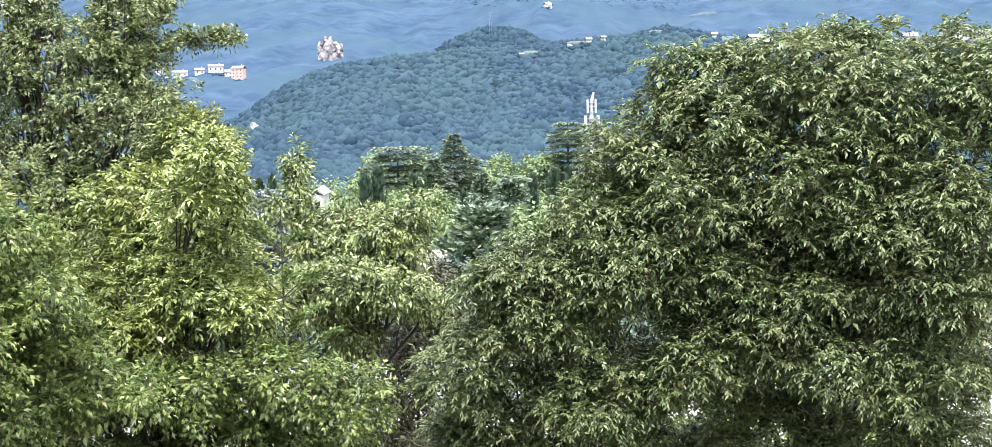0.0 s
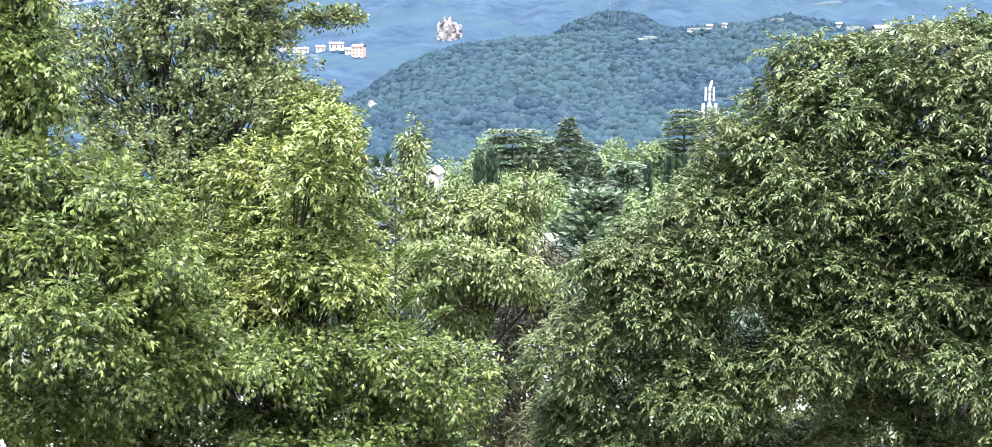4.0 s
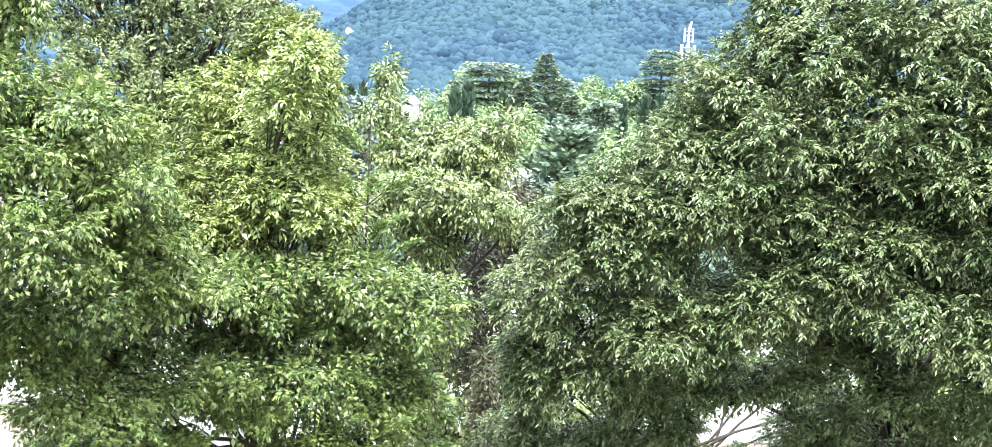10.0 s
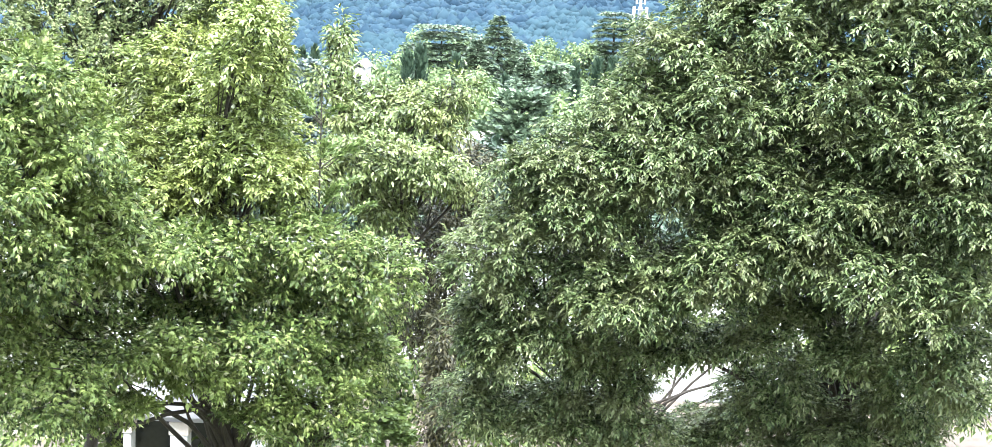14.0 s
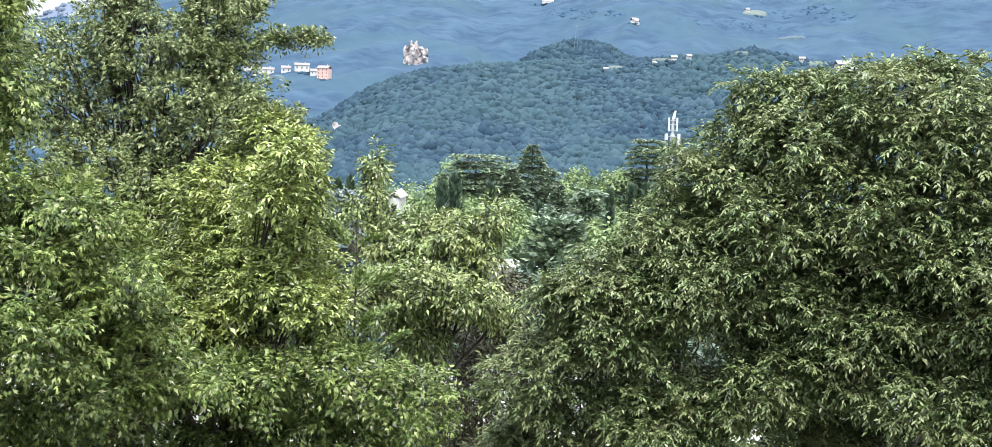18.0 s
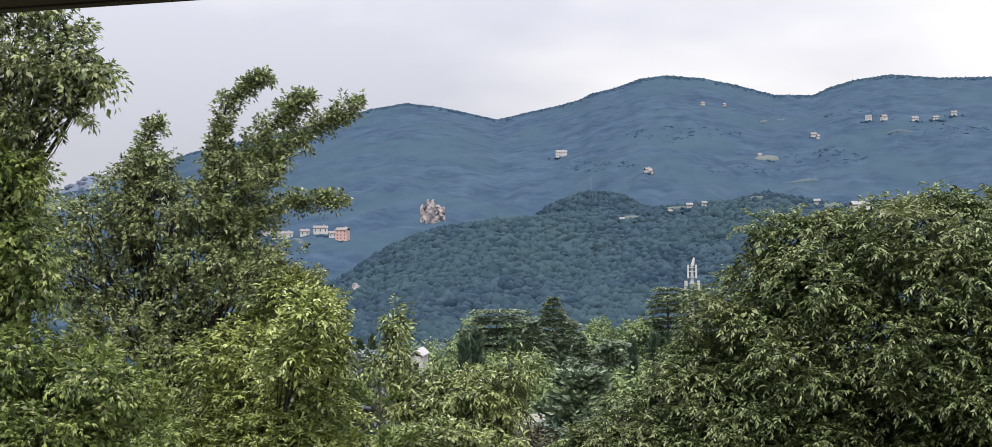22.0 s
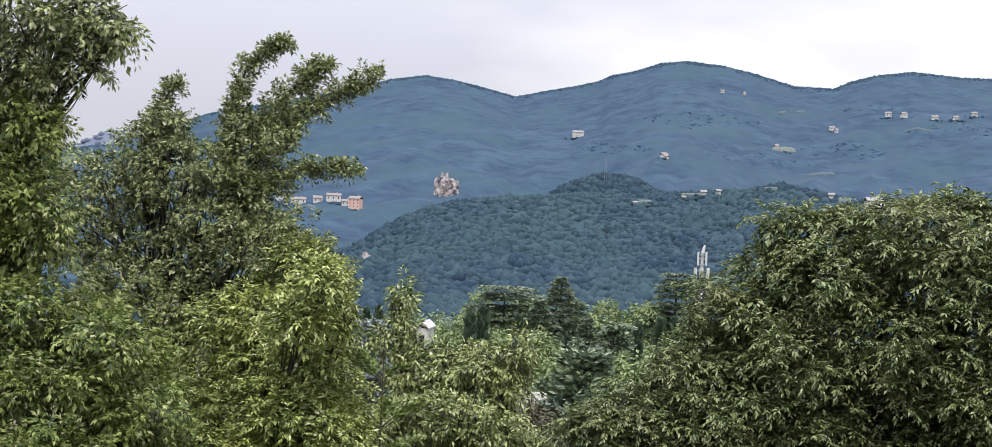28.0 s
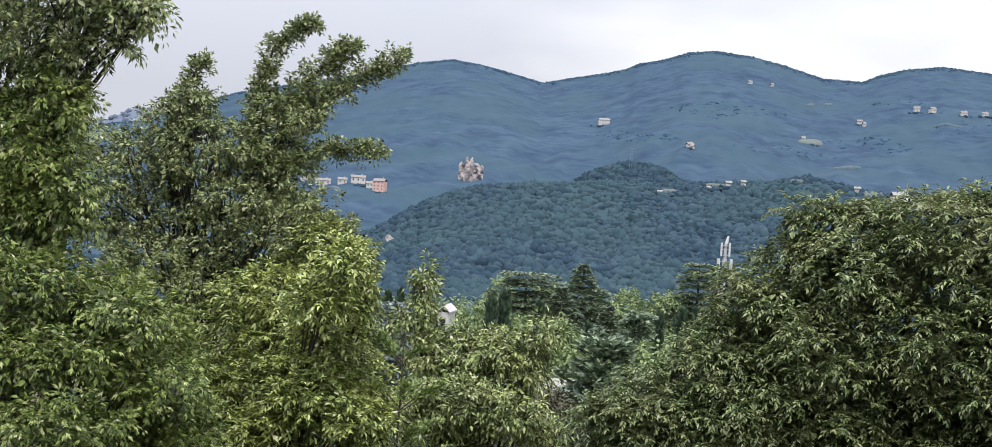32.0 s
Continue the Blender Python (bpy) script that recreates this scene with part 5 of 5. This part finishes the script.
def maple_leaves(t, o, r):
    return paired_shoots(t, o, r, 3, 4, 0.22, 0.074, CUT, 0.25, 0.15, 0.6, 0.12)


def bough_leaves(t, o, r):
    return paired_shoots(t, o, r, 3, 4, 0.15, 0.062, CUT, 0.12, 0.25, 0.6, 0.1)


def fine_leaves(t, o, r):
    return pinnate_tufts(t, o, r, 5, 7, 0.2, 0.074, LONG, 0.25)


def linden_leaves(t, o, r):
    return paired_shoots(t, o, r, 3, 5, 0.28, 0.095, LONG, 0.3, 0.15, 0.55, 0.3)


def pecan_leaves(t, o, r):
    return pinnate_tufts(t, o, r, 6, 9, 0.2, 0.064, LONG, 0.36, 0.8)


def shrub_leaves(t, o, r):
    return paired_shoots(t, o, r, 2, 4, 0.32, 0.14, OVAL, 0.35)


broadleaf("maple_tree", "tall grey-green silver maple whose top boughs droop", "tree", (-7.4, 15.6, 0), (-7.3, 15.0, 7.6), top_lobes, MAPLE_DARK, 10, maple_leaves, 0.19, 0.1, 0.3, 0.3, 0.15, 7)
broadleaf("maple_tree", "dense " + MAPLE_LABEL, "tree", (-6.6, 15.8, 0), (-6.4, 15.2, 5.6), near_lobes, MAPLE_LEAF, 11, maple_leaves, 0.155, 0.12, 0.2, 0.3, 0.0, 22)
broadleaf("maple_tree", "low spreading " + MAPLE_LABEL, "tree", (-3.0, 17.0, 0), (-3.0, 16.2, 3.8), low_lobes, MAPLE_LEAF, 12, maple_leaves, 0.155, 0.1, 0.2, 0.3, 0.0, 22)
BOUGHS = [
    ([(-4.16, 16.66, 9.32), (-3.83, 16.66, 10.22), (-3.31, 16.66, 10.81), (-2.77, 16.66, 11.12), (-2.38, 16.66, 11.28)], 0.28, 110),
    ([(-4.21, 16.66, 9.87), (-4.15, 16.66, 10.76), (-4.03, 16.66, 11.33), (-3.69, 16.66, 11.63), (-3.47, 16.66, 11.66)], 0.16, 100),
    ([(-3.95, 16.66, 9.65), (-3.37, 16.46, 10.07), (-2.9, 16.46, 10.12), (-2.57, 16.46, 10.12)], 0.15, 90),
    ([(-4.0, 16.66, 10.37), (-3.48, 16.66, 11.04), (-3.18, 16.66, 11.34), (-2.99, 16.66, 11.43)], 0.22, 100),
    ([(-5.01, 16.66, 9.82), (-5.16, 16.66, 10.61), (-4.95, 16.66, 11.07), (-4.83, 16.66, 11.16)], 0.18, 90),
    ([(-4.0, 16.66, 9.33), (-3.27, 16.26, 9.21), (-2.77, 16.16, 9.01), (-2.55, 16.16, 8.64)], 0.22, 100)]
broadleaf("maple_tree", "sparse silver maple with bare-tipped upright boughs", "tree", (-5.6, 17.6, 0), (-4.7, 17.0, 7.0), MAPLE_B, MAPLE_DARK, 13, bough_leaves, 0.17, 0.08, 0.3, 0.3, 0.1, 6, BOUGHS, 7)
broadleaf("maple_tree", "yellow-green maple with fine dense leaves", "tree", (-3.6, 17.4, 0), (-3.6, 17.2, 4.2), MAPLE_C, YELLOW_LEAF, 14, fine_leaves, 0.17, 0.07, 0.2, 0.25)
broadleaf("linden_tree", "pale-leaved tree with a slim pointed top", "tree", (-1.5, 20.8, 0), (-1.5, 20.6, 5.0), MAPLE_D, MIDDLE_LEAF, 15, linden_leaves, 0.2, 0.1, 0.2, 0.3, 0.1)
broadleaf("shade_gap_tree", "tree with brownish withering leaves, coloured dark to stand in for a shaded gap", "tree", (-0.7, 22.4, 0), (-0.7, 22.2, 3.2), BROWN_E, BROWN_SHADE_LEAF, 16, linden_leaves, 0.2)
blown_fitted = [(x + 0.12 * min(max((z - 5) / 4, 0), 1), y, z - (0.12 if x > 3.3 and z > 9 else 0.0), rx, rz) for x, y, z, rx, rz in RIGHT_F]  # the wind leans the tops over; far-right tops are lowered to fit the camera's outline
right_a = [l for l in blown_fitted if l[0] < 2.1]
right_b = [l for l in blown_fitted if l[0] >= 2.1]
broadleaf("pecan_tree", "spreading tree with long drooping narrow leaflets", "tree", (1.7, 18.6, 0), (1.7, 18.2, 3.4), right_a, PECAN_LEAF, 17, pecan_leaves, 0.16, 0.10, 0.22, 0.3, 0.15, 24)
broadleaf("pecan_tree", "large round-crowned tree with long drooping narrow leaflets", "tree", (5.0, 18.6, 0), (4.9, 18.0, 4.2), right_b, PECAN_LEAF, 18, pecan_leaves, 0.16, 0.14, 0.22, 0.3, 0.15, 24)

broadleaf("shrub", "tall dark-green shrub in front of the hall", "shrub", (-4.2, 24.6, 0), (-4.2, 24.6, 1.6), SHRUB_L, MAPLE_LEAF, 19, shrub_leaves, 0.34, 0.09, heart=4, twigs=3)
broadleaf("shrub", "tall dark-green shrub in front of the hall", "shrub", (3.2, 25.4, 0), (3.2, 25.4, 1.6), SHRUB_R, MAPLE_LEAF, 20, shrub_leaves, 0.34, 0.09, heart=4, twigs=3)


def shade_filler(at, height, width, seed):
    """An added broad tree behind the hall, leafy down to its roof; its dark leaves stand in for shade."""
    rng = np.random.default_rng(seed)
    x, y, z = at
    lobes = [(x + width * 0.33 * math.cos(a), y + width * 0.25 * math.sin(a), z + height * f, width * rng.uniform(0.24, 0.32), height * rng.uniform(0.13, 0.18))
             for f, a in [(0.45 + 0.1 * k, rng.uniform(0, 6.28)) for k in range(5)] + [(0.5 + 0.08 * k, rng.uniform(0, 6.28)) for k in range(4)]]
    broadleaf("shade_filler_tree", "added filler tree behind the low hall, dark leaves standing in for shade", "tree", at, (x, y, z + 0.4 * height), lobes, CYPRESS_LEAF, seed,
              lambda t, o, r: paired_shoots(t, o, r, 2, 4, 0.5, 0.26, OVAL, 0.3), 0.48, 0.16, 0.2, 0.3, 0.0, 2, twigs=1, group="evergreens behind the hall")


# Filler row behind the hall; its dark leaf colour stands in for canopy shade.
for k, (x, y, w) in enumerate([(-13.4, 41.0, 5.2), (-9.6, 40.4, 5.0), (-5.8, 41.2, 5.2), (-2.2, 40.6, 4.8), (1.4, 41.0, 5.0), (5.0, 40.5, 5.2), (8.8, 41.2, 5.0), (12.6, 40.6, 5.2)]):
    shade_filler((x, y, 0.0), 5.2 + 0.5 * math.sin(k * 2.1), w, 600 + k)

# young spruces
conifer("young_spruce", "young spruce with a bare leading shoot and rising boughs", (-1.92, 15.0, 0), 8.3, 2.9, SPRUCE_NEEDLE, 71, 18, 6, 170, 0.06, -0.7, 0.16, 0.8, 0.1, 0.4, top=0.94, loose=0.1, stout=0.22)
conifer("young_spruce", "light-green young spruce with flat feathery boughs", (-1.35, 17.4, 0), 4.9, 2.8, SPRUCE_NEEDLE, 72, 15, 8, 150, 0.1, 0.1, 0.05, 0.9, 0.1, 1.0, stout=0.35)

# ---- the house of the viewer ----
tagged(part("house_wall", box(-9, 9, -2.0, -1.7, 0, 10.4), PLASTER), "white plastered house wall behind the balcony", "wall", kind="structure")
eave = thing("eave", "dark stained timber eave of the house", "roof", "", (0, 0, 0))
bm = bmesh.new()
for ring in ((10.075, 10.14),):
    lo = [bm.verts.new(c) for c in ((-9, -2.0, ring[0]), (9, -2.0, ring[0]), (9, 2.69, ring[0]), (-9, 6.46, ring[0]))]
    hi = [bm.verts.new((v.co.x, v.co.y, ring[1])) for v in lo]
    bm.faces.new(lo[::-1])
    bm.faces.new(hi)
    for i in range(4):
        bm.faces.new((lo[i], lo[(i + 1) % 4], hi[(i + 1) % 4], hi[i]))
part("soffit", bm, DARK_WOOD, eave)
bm = box(-9.2, 9.2, 0.0, 0.06, 10.069, 10.28)
bmesh.ops.transform(bm, matrix=Matrix.Translation((0, 4.585, 0)) @ Matrix.Rotation(-math.atan(3.77 / 18), 4, "Z"), verts=bm.verts[:])
part("fascia", bm, DARK_WOOD, eave)
part("balcony_floor", box(-9, 9, -1.7, 1.2, 7.2, 7.4), CONCRETE, eave)
